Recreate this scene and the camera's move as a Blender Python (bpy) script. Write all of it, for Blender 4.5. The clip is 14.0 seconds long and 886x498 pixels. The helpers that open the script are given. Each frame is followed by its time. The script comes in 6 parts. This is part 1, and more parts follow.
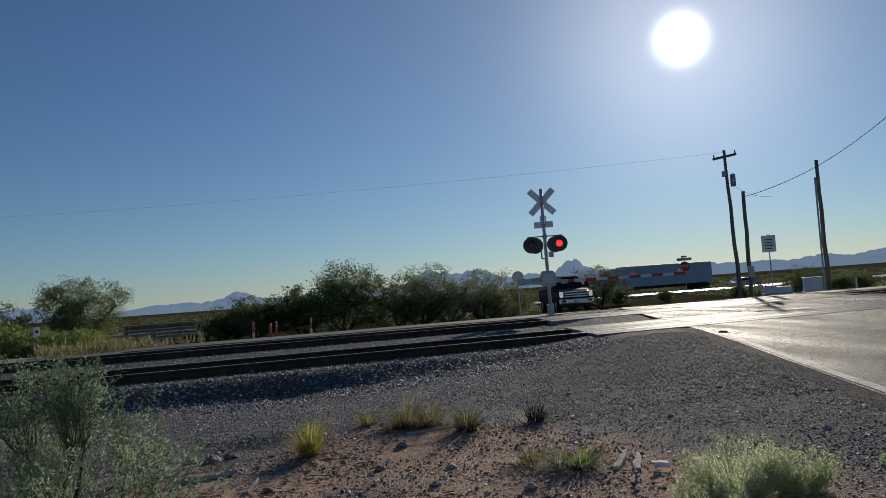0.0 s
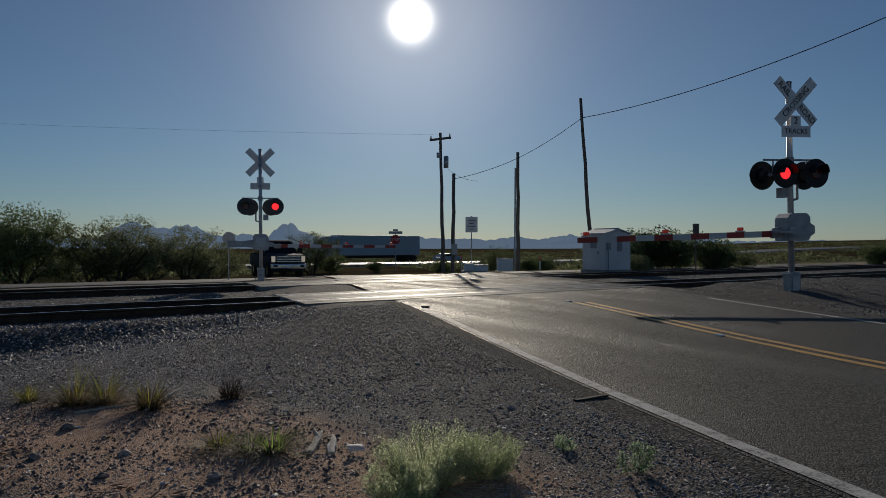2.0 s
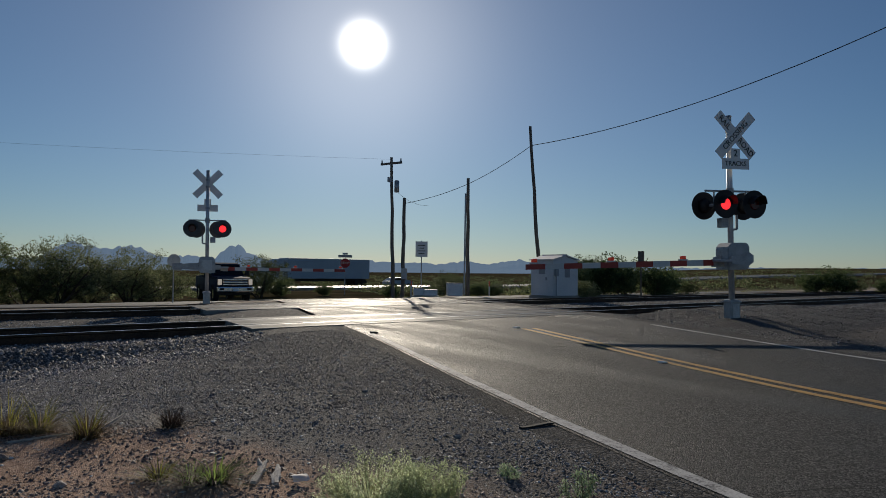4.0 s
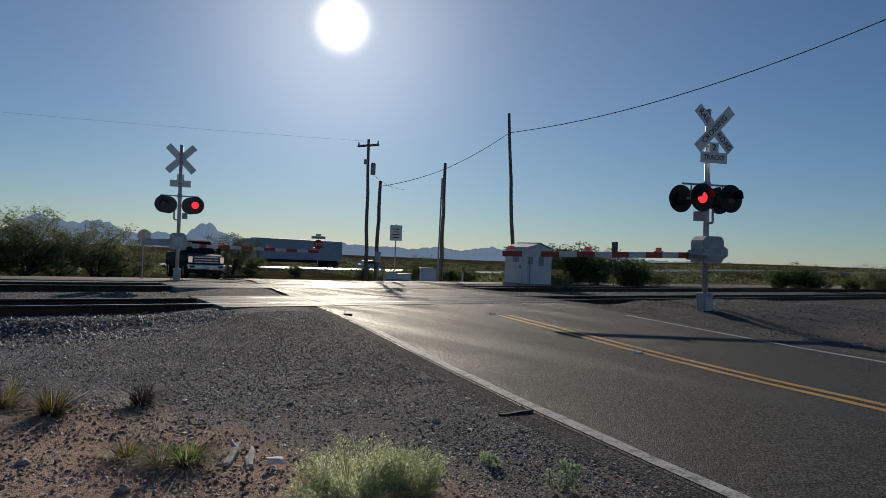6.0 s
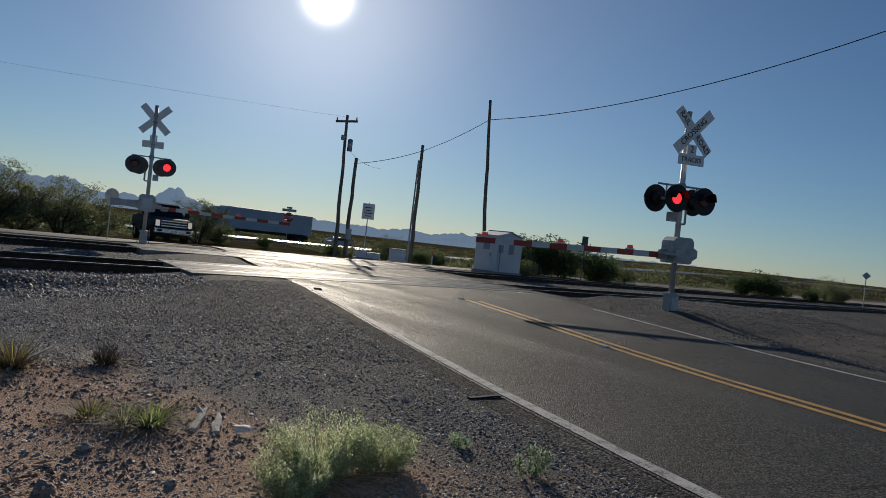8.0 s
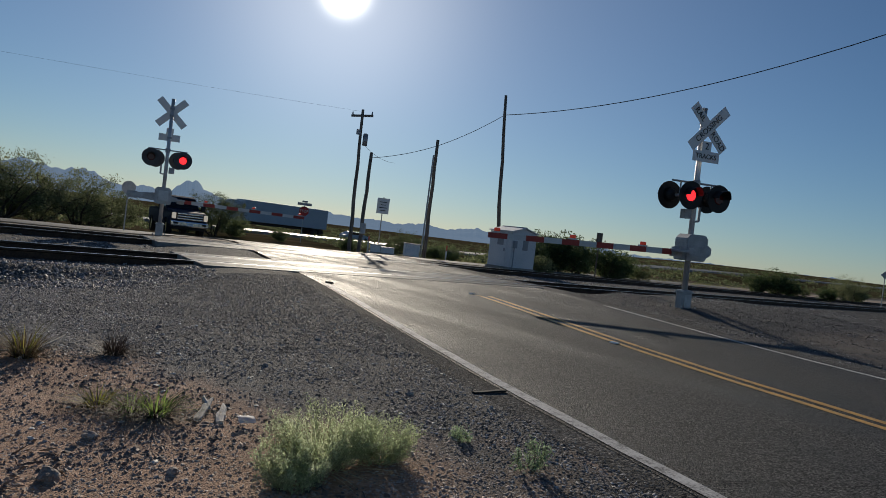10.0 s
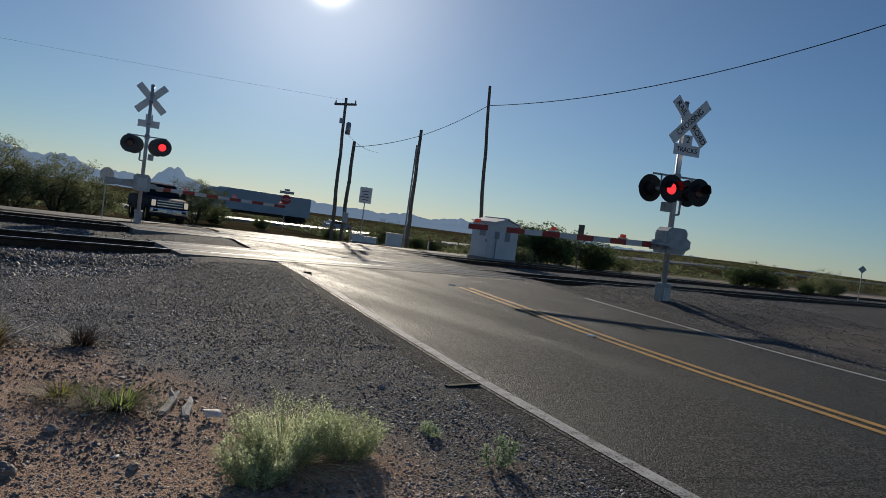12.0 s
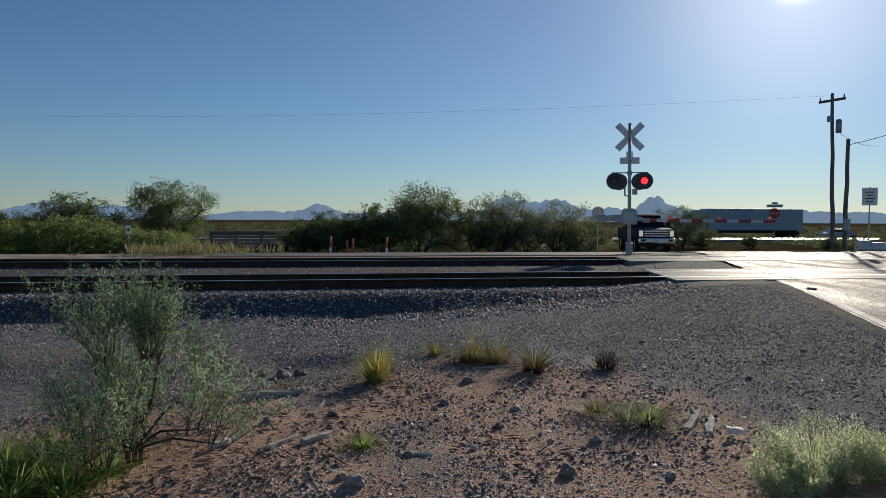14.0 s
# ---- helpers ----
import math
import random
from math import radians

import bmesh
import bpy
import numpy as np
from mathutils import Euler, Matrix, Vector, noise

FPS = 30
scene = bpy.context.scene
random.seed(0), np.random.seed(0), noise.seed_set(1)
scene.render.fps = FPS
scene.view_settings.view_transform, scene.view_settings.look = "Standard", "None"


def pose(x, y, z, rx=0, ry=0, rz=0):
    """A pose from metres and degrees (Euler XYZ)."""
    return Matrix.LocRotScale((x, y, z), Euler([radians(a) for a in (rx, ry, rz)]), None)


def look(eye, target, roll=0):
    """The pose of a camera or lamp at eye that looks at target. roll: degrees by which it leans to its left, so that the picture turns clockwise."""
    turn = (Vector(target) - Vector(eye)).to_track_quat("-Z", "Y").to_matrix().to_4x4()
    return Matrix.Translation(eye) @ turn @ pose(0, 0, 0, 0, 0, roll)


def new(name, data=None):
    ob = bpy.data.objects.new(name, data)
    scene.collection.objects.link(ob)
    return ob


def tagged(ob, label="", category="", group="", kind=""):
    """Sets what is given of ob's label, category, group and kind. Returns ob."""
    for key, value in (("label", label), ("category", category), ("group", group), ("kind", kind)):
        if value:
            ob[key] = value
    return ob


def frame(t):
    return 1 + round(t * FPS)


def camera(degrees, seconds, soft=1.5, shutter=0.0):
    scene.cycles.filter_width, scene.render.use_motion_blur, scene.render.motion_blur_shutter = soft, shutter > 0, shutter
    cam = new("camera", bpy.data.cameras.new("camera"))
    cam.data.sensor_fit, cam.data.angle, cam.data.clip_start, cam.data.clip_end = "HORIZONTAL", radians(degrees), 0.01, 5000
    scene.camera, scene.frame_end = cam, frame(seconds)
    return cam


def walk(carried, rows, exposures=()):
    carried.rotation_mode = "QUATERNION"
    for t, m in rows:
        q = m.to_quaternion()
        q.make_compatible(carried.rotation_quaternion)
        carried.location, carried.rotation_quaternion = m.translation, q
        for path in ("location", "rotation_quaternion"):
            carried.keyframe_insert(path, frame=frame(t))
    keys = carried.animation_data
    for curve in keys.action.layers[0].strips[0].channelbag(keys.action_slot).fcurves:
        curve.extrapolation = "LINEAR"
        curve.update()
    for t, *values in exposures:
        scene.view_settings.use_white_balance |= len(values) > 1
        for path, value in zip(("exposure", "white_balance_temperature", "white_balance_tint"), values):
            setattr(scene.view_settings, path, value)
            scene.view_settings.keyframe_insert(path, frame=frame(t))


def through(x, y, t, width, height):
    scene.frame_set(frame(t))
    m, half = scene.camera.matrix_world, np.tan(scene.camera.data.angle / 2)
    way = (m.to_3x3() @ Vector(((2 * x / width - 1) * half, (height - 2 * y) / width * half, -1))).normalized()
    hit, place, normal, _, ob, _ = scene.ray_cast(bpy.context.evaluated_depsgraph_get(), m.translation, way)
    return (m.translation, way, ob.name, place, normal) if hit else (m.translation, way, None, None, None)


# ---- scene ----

cam = camera(60.5, 14.0, soft=0.85)

ROWS = [
    # seconds, x, y, z, yaw, pitch, roll
    (0.0, -0.173, -0.366, 1.106, -6.07, 3.34, -4.07),
    (0.2, -0.140, -0.348, 1.108, -11.17, 4.49, -2.29),
    (0.3, -0.124, -0.340, 1.110, -14.03, 5.08, -1.04),
    (0.4, -0.107, -0.331, 1.111, -16.53, 5.58, -0.19),
    (0.5, -0.091, -0.322, 1.112, -19.26, 5.95, 0.52),
    (1.0, -0.004, -0.199, 1.134, -26.84, 6.32, 2.12),
    (1.5, -0.057, -0.173, 1.141, -28.84, 6.13, 1.88),
    (1.8, -0.049, -0.106, 1.152, -27.92, 2.69, 0.22),
    (2.0, -0.043, -0.061, 1.160, -27.15, -0.06, 0.03),
    (2.2, -0.046, -0.071, 1.172, -26.45, -2.48, -1.39),
    (2.5, -0.049, -0.087, 1.189, -26.71, -1.78, -1.35),
    (3.0, -0.059, -0.115, 1.200, -28.39, 0.12, -0.75),
    (3.5, -0.058, -0.098, 1.196, -30.15, 1.12, 0.14),
    (4.0, -0.053, -0.104, 1.191, -30.90, 1.77, 0.60),
    (6.5, -0.059, 0.078, 1.164, -33.80, 0.24, 3.34),
    (7.0, -0.086, 0.089, 1.159, -34.66, -0.19, 4.48),
    (7.5, -0.088, 0.108, 1.142, -35.21, -0.48, 5.43),
    (8.0, -0.099, 0.132, 1.133, -35.38, -0.33, 6.63),
    (10.5, -0.022, 0.060, 1.142, -34.24, -1.03, 7.18),
    (11.0, 0.004, 0.057, 1.143, -35.25, -1.20, 7.82),
    (11.5, -0.004, 0.088, 1.143, -36.25, -1.25, 7.95),
    (12.0, 0.029, 0.073, 1.168, -35.60, -1.43, 7.76),
    (12.1, 0.034, 0.048, 1.176, -34.83, -1.57, 7.87),
    (12.2, 0.039, 0.023, 1.184, -29.80, -2.49, 6.86),
    (12.3, 0.045, -0.002, 1.192, -23.68, -3.21, 5.06),
    (12.4, 0.050, -0.027, 1.200, -17.66, -3.86, 4.49),
    (12.5, 0.056, -0.052, 1.208, -11.70, -4.18, 3.28),
    (12.6, 0.045, -0.050, 1.205, -5.40, -3.69, 1.41),
    (12.7, 0.035, -0.047, 1.203, -2.86, -3.31, 1.96),
    (12.8, 0.025, -0.044, 1.200, -0.62, -2.95, 1.73),
    (12.9, 0.014, -0.041, 1.198, 1.98, -2.52, 1.44),
    (13.0, 0.004, -0.039, 1.195, 3.44, -2.74, 0.96),
    (13.5, -0.081, -0.160, 1.200, 2.34, -1.91, -0.72),
    (14.0, -0.170, -0.206, 1.192, -0.09, -2.15, 0.33),
]


def shot(x, y, z, yaw, pitch, roll):
    a, b = radians(yaw), radians(pitch)
    ahead = Vector((-math.sin(a) * math.cos(b), math.cos(a) * math.cos(b), math.sin(b)))
    eye = Vector((x, y, z))
    return look(eye, eye + ahead, roll)


walk(cam, [(t, shot(*p)) for t, *p in ROWS],
     exposures=[(t, e, 6550 if t < 0.2 or t > 12.7 else 6720, 9) for t, e in ((0.0, -0.55), (0.5, -0.91), (1.0, -1.04), (1.5, -1.04), (2.0, -1.12), (2.5, -0.46), (3.0, -0.70),
                                             (4.0, -0.80), (6.5, -0.62), (8.0, -0.60), (12.0, -0.54), (12.5, -0.36), (13.0, -0.24), (13.5, -0.22), (14.0, -0.34))])

# ---- sky and sun ----
SUN_AZ, SUN_EL = 24.7, 16.7
SUN_DIR = Vector((math.sin(radians(SUN_AZ)) * math.cos(radians(SUN_EL)),
                  math.cos(radians(SUN_AZ)) * math.cos(radians(SUN_EL)),
                  math.sin(radians(SUN_EL))))
world = bpy.data.worlds.new("world")
scene.world = world
world.use_nodes = True
wt = world.node_tree
wt.nodes.clear()
w_out = wt.nodes.new("ShaderNodeOutputWorld")
w_bg = wt.nodes.new("ShaderNodeBackground")
w_sky = wt.nodes.new("ShaderNodeTexSky")
w_sky.sky_type = "NISHITA"
w_sky.sun_disc = False
w_sky.sun_elevation = radians(SUN_EL)
w_sky.sun_rotation = radians(SUN_AZ)
w_sky.air_density = 1.0
w_sky.dust_density = 0.05
w_sky.altitude = 600
w_sky.ozone_density = 5.0
w_bg.inputs["Strength"].default_value = 0.083
# the sun's own glare in the sky: a small white core and its aureole
w_co = wt.nodes.new("ShaderNodeTexCoord")
w_dot = wt.nodes.new("ShaderNodeVectorMath")
w_dot.operation = "DOT_PRODUCT"
w_dot.inputs[1].default_value = SUN_DIR
wt.links.new(w_co.outputs["Generated"], w_dot.inputs[0])


def glare(power, strength):
    p = wt.nodes.new("ShaderNodeMath")
    p.operation = "POWER"
    p.use_clamp = True
    wt.links.new(w_dot.outputs["Value"], p.inputs[0])
    p.inputs[1].default_value = power
    s = wt.nodes.new("ShaderNodeMath")
    s.operation = "MULTIPLY"
    wt.links.new(p.outputs[0], s.inputs[0])
    s.inputs[1].default_value = strength
    return s


g_core, g_halo, g_wide = glare(5200, 100.0), glare(95, 6.0), glare(12, 2.0)
g_a = wt.nodes.new("ShaderNodeMath")
g_b = wt.nodes.new("ShaderNodeMath")
wt.links.new(g_core.outputs[0], g_a.inputs[0])
wt.links.new(g_halo.outputs[0], g_a.inputs[1])
wt.links.new(g_a.outputs[0], g_b.inputs[0])
wt.links.new(g_wide.outputs[0], g_b.inputs[1])
w_add = wt.nodes.new("ShaderNodeVectorMath")
w_tint = wt.nodes.new("ShaderNodeVectorMath")
w_warm = wt.nodes.new("ShaderNodeVectorMath")
for node, tint, source in ((w_tint, (0.965, 0.995, 1.03), w_sky.outputs["Color"]), (w_warm, (1.03, 1.0, 0.95), g_b.outputs[0])):
    node.operation = "MULTIPLY"
    node.inputs[1].default_value = tint
    wt.links.new(source, node.inputs[0])
wt.links.new(w_tint.outputs["Vector"], w_add.inputs[0])
wt.links.new(w_warm.outputs["Vector"], w_add.inputs[1])
wt.links.new(w_add.outputs["Vector"], w_bg.inputs["Color"])
wt.links.new(w_bg.outputs["Background"], w_out.inputs["Surface"])

sun_data = bpy.data.lights.new("sun", "SUN")
sun_data.energy, sun_data.angle, sun_data.color = 5.0, radians(0.53), (1.0, 0.90, 0.76)
sun = new("sun", sun_data)
sun.matrix_world = look((0, 0, 0), -SUN_DIR) @ Matrix.Identity(4)
sun.location = SUN_DIR * 60


# ---- materials ----
def material(name, stops, scale=3.0, detail_scale=40.0, rough=(0.7, 0.9), metal=0.0, bump=0.3, bump_scale=60.0,
             bump_depth=0.01, vary=0.0, specular=0.4, emission=None, stretch=None):
    """Colours mixed by noise at two scales, with a rough and bumpy surface."""
    m = bpy.data.materials.new(name)
    m.use_nodes = True
    nt = m.node_tree
    b = nt.nodes["Principled BSDF"]
    co = nt.nodes.new("ShaderNodeTexCoord")
    src = co.outputs["Object"]
    if stretch:
        mp = nt.nodes.new("ShaderNodeMapping")
        mp.inputs["Scale"].default_value = stretch
        nt.links.new(src, mp.inputs["Vector"])
        src = mp.outputs["Vector"]
    n1 = nt.nodes.new("ShaderNodeTexNoise")
    n1.inputs["Scale"].default_value, n1.inputs["Detail"].default_value = scale, 5
    n2 = nt.nodes.new("ShaderNodeTexNoise")
    n2.inputs["Scale"].default_value, n2.inputs["Detail"].default_value = detail_scale, 3
    nt.links.new(src, n1.inputs["Vector"])
    nt.links.new(src, n2.inputs["Vector"])
    mix = nt.nodes.new("ShaderNodeMath")
    mix.operation = "MULTIPLY_ADD"
    nt.links.new(n2.outputs["Fac"], mix.inputs[0])
    mix.inputs[1].default_value = 0.5
    half = nt.nodes.new("ShaderNodeMath")
    half.operation = "MULTIPLY"
    nt.links.new(n1.outputs["Fac"], half.inputs[0])
    half.inputs[1].default_value = 0.5
    nt.links.new(half.outputs[0], mix.inputs[2])
    fac = mix.outputs[0]
    if vary:
        oi = nt.nodes.new("ShaderNodeObjectInfo")
        geo = nt.nodes.new("ShaderNodeNewGeometry")
        s = nt.nodes.new("ShaderNodeMath")
        s.operation = "ADD"
        nt.links.new(oi.outputs["Random"], s.inputs[0])
        nt.links.new(geo.outputs["Random Per Island"], s.inputs[1])
        c = nt.nodes.new("ShaderNodeMath")
        c.operation = "MULTIPLY_ADD"
        nt.links.new(s.outputs[0], c.inputs[0])
        c.inputs[1].default_value, c.inputs[2].default_value = vary, -vary
        a = nt.nodes.new("ShaderNodeMath")
        nt.links.new(c.outputs[0], a.inputs[0])
        nt.links.new(fac, a.inputs[1])
        fac = a.outputs[0]
    ramp = nt.nodes.new("ShaderNodeValToRGB")
    els = ramp.color_ramp.elements
    lo, hi = 0.36, 0.64
    els[0].position, els[0].color = lo, (*stops[0], 1)
    els[1].position, els[1].color = hi, (*stops[-1], 1)
    for k in range(1, len(stops) - 1):
        e = els.new(lo + (hi - lo) * k / (len(stops) - 1))
        e.color = (*stops[k], 1)
    nt.links.new(fac, ramp.inputs["Fac"])
    nt.links.new(ramp.outputs["Color"], b.inputs["Base Color"])
    r = nt.nodes.new("ShaderNodeMapRange")
    r.inputs["To Min"].default_value, r.inputs["To Max"].default_value = rough
    nt.links.new(n2.outputs["Fac"], r.inputs["Value"])
    nt.links.new(r.outputs["Result"], b.inputs["Roughness"])
    b.inputs["Metallic"].default_value = metal
    b.inputs["Specular IOR Level"].default_value = specular
    if bump:
        n3 = nt.nodes.new("ShaderNodeTexNoise")
        n3.inputs["Scale"].default_value, n3.inputs["Detail"].default_value = bump_scale, 4
        nt.links.new(src, n3.inputs["Vector"])
        bp = nt.nodes.new("ShaderNodeBump")
        bp.inputs["Strength"].default_value, bp.inputs["Distance"].default_value = bump, bump_depth
        nt.links.new(n3.outputs["Fac"], bp.inputs["Height"])
        nt.links.new(bp.outputs["Normal"], b.inputs["Normal"])
    if emission:
        b.inputs["Emission Color"].default_value = (*emission[0], 1)
        b.inputs["Emission Strength"].default_value = emission[1]
    return m


def leafy(name, stops, vary=0.5, through=0.5):
    """Leaves: colour differs leaf by leaf, and some of the light comes through."""
    m = material(name, stops, 1.5, 9.0, (0.5, 0.7), 0, 0, vary=vary, specular=0.04)
    nt = m.node_tree
    b = nt.nodes["Principled BSDF"]
    tr = nt.nodes.new("ShaderNodeBsdfTranslucent")
    mx = nt.nodes.new("ShaderNodeMixShader")
    mx.inputs["Fac"].default_value = through
    link = b.inputs["Base Color"].links[0].from_socket
    nt.links.new(link, tr.inputs["Color"])
    out = nt.nodes["Material Output"]
    nt.links.new(b.outputs[0], mx.inputs[1])
    nt.links.new(tr.outputs[0], mx.inputs[2])
    nt.links.new(mx.outputs[0], out.inputs["Surface"])
    return m


def asphalt(name, dark, pale, rough, specular, grain=85.0):
    """Worn asphalt: stones of many greys in a dark binder, broad stains, cracks."""
    m = bpy.data.materials.new(name)
    m.use_nodes = True
    nt = m.node_tree
    b = nt.nodes["Principled BSDF"]
    co = nt.nodes.new("ShaderNodeTexCoord")
    cell = nt.nodes.new("ShaderNodeTexVoronoi")
    cell.inputs["Scale"].default_value = grain
    broad = nt.nodes.new("ShaderNodeTexNoise")
    broad.inputs["Scale"].default_value, broad.inputs["Detail"].default_value = 0.8, 6
    fine = nt.nodes.new("ShaderNodeTexNoise")
    fine.inputs["Scale"].default_value, fine.inputs["Detail"].default_value = 30, 5
    lane = nt.nodes.new("ShaderNodeMapping")
    lane.inputs["Rotation"].default_value = (0, 0, radians(13.2))
    lane.inputs["Scale"].default_value = (1.6, 0.25, 1)
    nt.links.new(co.outputs["Object"], lane.inputs["Vector"])
    nt.links.new(lane.outputs["Vector"], broad.inputs["Vector"])
    for n in (cell, fine):
        nt.links.new(co.outputs["Object"], n.inputs["Vector"])
    sep = nt.nodes.new("ShaderNodeSeparateColor")
    nt.links.new(cell.outputs["Color"], sep.inputs[0])
    power = nt.nodes.new("ShaderNodeMath")
    power.operation = "POWER"
    nt.links.new(sep.outputs[0], power.inputs[0])
    power.inputs[1].default_value = 2.2
    ramp = nt.nodes.new("ShaderNodeValToRGB")
    ramp.color_ramp.elements[0].color, ramp.color_ramp.elements[1].color = (*dark, 1), (*pale, 1)
    nt.links.new(power.outputs[0], ramp.inputs["Fac"])
    stain = nt.nodes.new("ShaderNodeMapRange")
    stain.inputs["From Min"].default_value, stain.inputs["From Max"].default_value = 0.3, 0.7
    stain.inputs["To Min"].default_value, stain.inputs["To Max"].default_value = 0.6, 1.35
    nt.links.new(broad.outputs["Fac"], stain.inputs["Value"])
    mul = nt.nodes.new("ShaderNodeVectorMath")
    mul.operation = "SCALE"
    nt.links.new(ramp.outputs["Color"], mul.inputs[0])
    nt.links.new(stain.outputs["Result"], mul.inputs["Scale"])
    nt.links.new(mul.outputs["Vector"], b.inputs["Base Color"])
    rr = nt.nodes.new("ShaderNodeMapRange")
    rr.inputs["From Min"].default_value, rr.inputs["From Max"].default_value = 0.3, 0.7
    rr.inputs["To Min"].default_value, rr.inputs["To Max"].default_value = rough
    nt.links.new(broad.outputs["Fac"], rr.inputs["Value"])
    nt.links.new(rr.outputs["Result"], b.inputs["Roughness"])
    b.inputs["Specular IOR Level"].default_value = specular
    add = nt.nodes.new("ShaderNodeMath")
    add.operation = "SUBTRACT"
    nt.links.new(fine.outputs["Fac"], add.inputs[0])
    nt.links.new(cell.outputs["Distance"], add.inputs[1])
    bp = nt.nodes.new("ShaderNodeBump")
    bp.inputs["Strength"].default_value, bp.inputs["Distance"].default_value = 1.0, 0.011
    nt.links.new(add.outputs[0], bp.inputs["Height"])
    nt.links.new(bp.outputs["Normal"], b.inputs["Normal"])
    return m


M_ASPHALT = asphalt("asphalt", (0.018, 0.018, 0.018), (0.175, 0.169, 0.161), (0.50, 0.76), 0.066, 95.0)
M_HIGHWAY = asphalt("pale_highway", (0.07, 0.067, 0.062), (0.24, 0.23, 0.215), (0.45, 0.6), 0.2, 3.0)
M_SHOULDER = asphalt("broken_shoulder", (0.05, 0.049, 0.048), (0.24, 0.23, 0.215), (0.8, 1.0), 0.02, 70.0)
M_CRACK = material("crack_filler", [(0.010, 0.010, 0.010), (0.020, 0.020, 0.019)], 5, 60, (0.6, 0.8), 0, 0.2, specular=0.1)
M_OLD_ASPHALT = material("old_asphalt", [(0.13, 0.124, 0.114), (0.22, 0.21, 0.194), (0.32, 0.305, 0.282)], 0.4, 30, (0.55, 0.8), 0, 0.5, 40, 0.012, specular=0.06)
M_DIRT_ROAD = material("dirt_road", [(0.26, 0.21, 0.165), (0.34, 0.28, 0.22), (0.40, 0.335, 0.27)], 0.5, 12, (0.8, 0.95), 0, 0.4, 30, 0.02)
M_WHITE_LINE = material("white_line_paint", [(0.16, 0.156, 0.15), (0.54, 0.53, 0.505), (0.68, 0.67, 0.64)], 7, 60, (0.6, 0.8), 0, 0.4, 140, 0.004, specular=0.06)
M_YELLOW_LINE = material("yellow_line_paint", [(0.26, 0.16, 0.05), (0.58, 0.315, 0.055), (0.68, 0.38, 0.07)], 5, 60, (0.5, 0.7), 0, 0.4, 140, 0.004)
M_STONE = material("gravel_stone", [(0.09, 0.087, 0.088), (0.21, 0.203, 0.202), (0.37, 0.358, 0.352), (0.58, 0.56, 0.545)], 6, 30, (0.65, 0.9), 0, 0.4, 60, 0.004, vary=0.34, specular=0.25)
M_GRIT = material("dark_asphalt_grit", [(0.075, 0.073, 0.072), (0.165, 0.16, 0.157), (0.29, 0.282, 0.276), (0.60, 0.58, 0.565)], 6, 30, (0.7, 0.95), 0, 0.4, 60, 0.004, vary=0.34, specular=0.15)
M_BALLAST = material("ballast_stone", [(0.055, 0.053, 0.051), (0.12, 0.115, 0.112), (0.21, 0.203, 0.197), (0.40, 0.388, 0.376)], 6, 30, (0.55, 0.85), 0, 0.4, 60, 0.006, vary=0.34, specular=0.3)
M_ROCK = material("desert_rock", [(0.14, 0.105, 0.088), (0.29, 0.222, 0.182), (0.48, 0.40, 0.345)], 9, 50, (0.7, 0.9), 0, 0.6, 40, 0.01, vary=0.2)
M_PALE_ROCK = material("pale_rock", [(0.55, 0.52, 0.47), (0.72, 0.69, 0.64), (0.80, 0.78, 0.74)], 9, 50, (0.7, 0.9), 0, 0.5, 40, 0.01)
M_CONCRETE = material("concrete", [(0.11, 0.105, 0.097), (0.20, 0.193, 0.18), (0.30, 0.29, 0.272)], 1.2, 30, (0.45, 0.7), 0, 0.45, 60, 0.008, vary=0.25, specular=0.01)
M_RAIL_SIDE = material("rusty_rail", [(0.035, 0.022, 0.016), (0.07, 0.042, 0.028), (0.11, 0.065, 0.04)], 3, 40, (0.7, 0.9), 0.2, 0.4, 60, 0.003)
M_RAIL_HEAD = material("polished_rail_head", [(0.42, 0.41, 0.40), (0.55, 0.54, 0.53)], 2, 50, (0.22, 0.38), 1.0, 0.1, 90, 0.001)
M_TIE = material("creosoted_tie", [(0.022, 0.018, 0.015), (0.045, 0.036, 0.028), (0.09, 0.075, 0.06)], 2, 20, (0.75, 0.95), 0, 0.6, 30, 0.01, vary=0.2, stretch=(1, 8, 8))
M_ALU = material("weathered_aluminium", [(0.42, 0.43, 0.44), (0.55, 0.56, 0.57), (0.66, 0.67, 0.68)], 4, 40, (0.4, 0.6), 0.55, 0.15, 60, 0.002)
M_GALV = material("galvanised_steel", [(0.30, 0.31, 0.32), (0.42, 0.43, 0.44), (0.52, 0.53, 0.54)], 6, 50, (0.45, 0.65), 0.5, 0.2, 60, 0.003, vary=0.1)
# the far signal's black, lightened in colour for the haze and glare before it
M_HAZED_BLACK = material("haze_lightened_black_paint", [(0.07, 0.072, 0.075), (0.12, 0.122, 0.126)], 4, 40, (0.55, 0.8), 0, 0.1, 60, 0.002)
M_BLACK = material("black_paint", [(0.010, 0.010, 0.011), (0.020, 0.020, 0.021)], 4, 40, (0.45, 0.7), 0, 0.1, 60, 0.002)
M_SIGN_WHITE = material("reflective_white_sheet", [(0.74, 0.74, 0.73), (0.84, 0.84, 0.83)], 5, 60, (0.35, 0.55), 0, 0.1, 90, 0.001)
M_SIGN_RED = material("red_sheet", [(0.40, 0.02, 0.02), (0.55, 0.035, 0.03)], 5, 60, (0.35, 0.55), 0, 0.1, 90, 0.001)
M_SIGN_YELLOW = material("yellow_sheet", [(0.55, 0.36, 0.02), (0.68, 0.45, 0.03)], 5, 60, (0.35, 0.55), 0, 0.1, 90, 0.001)
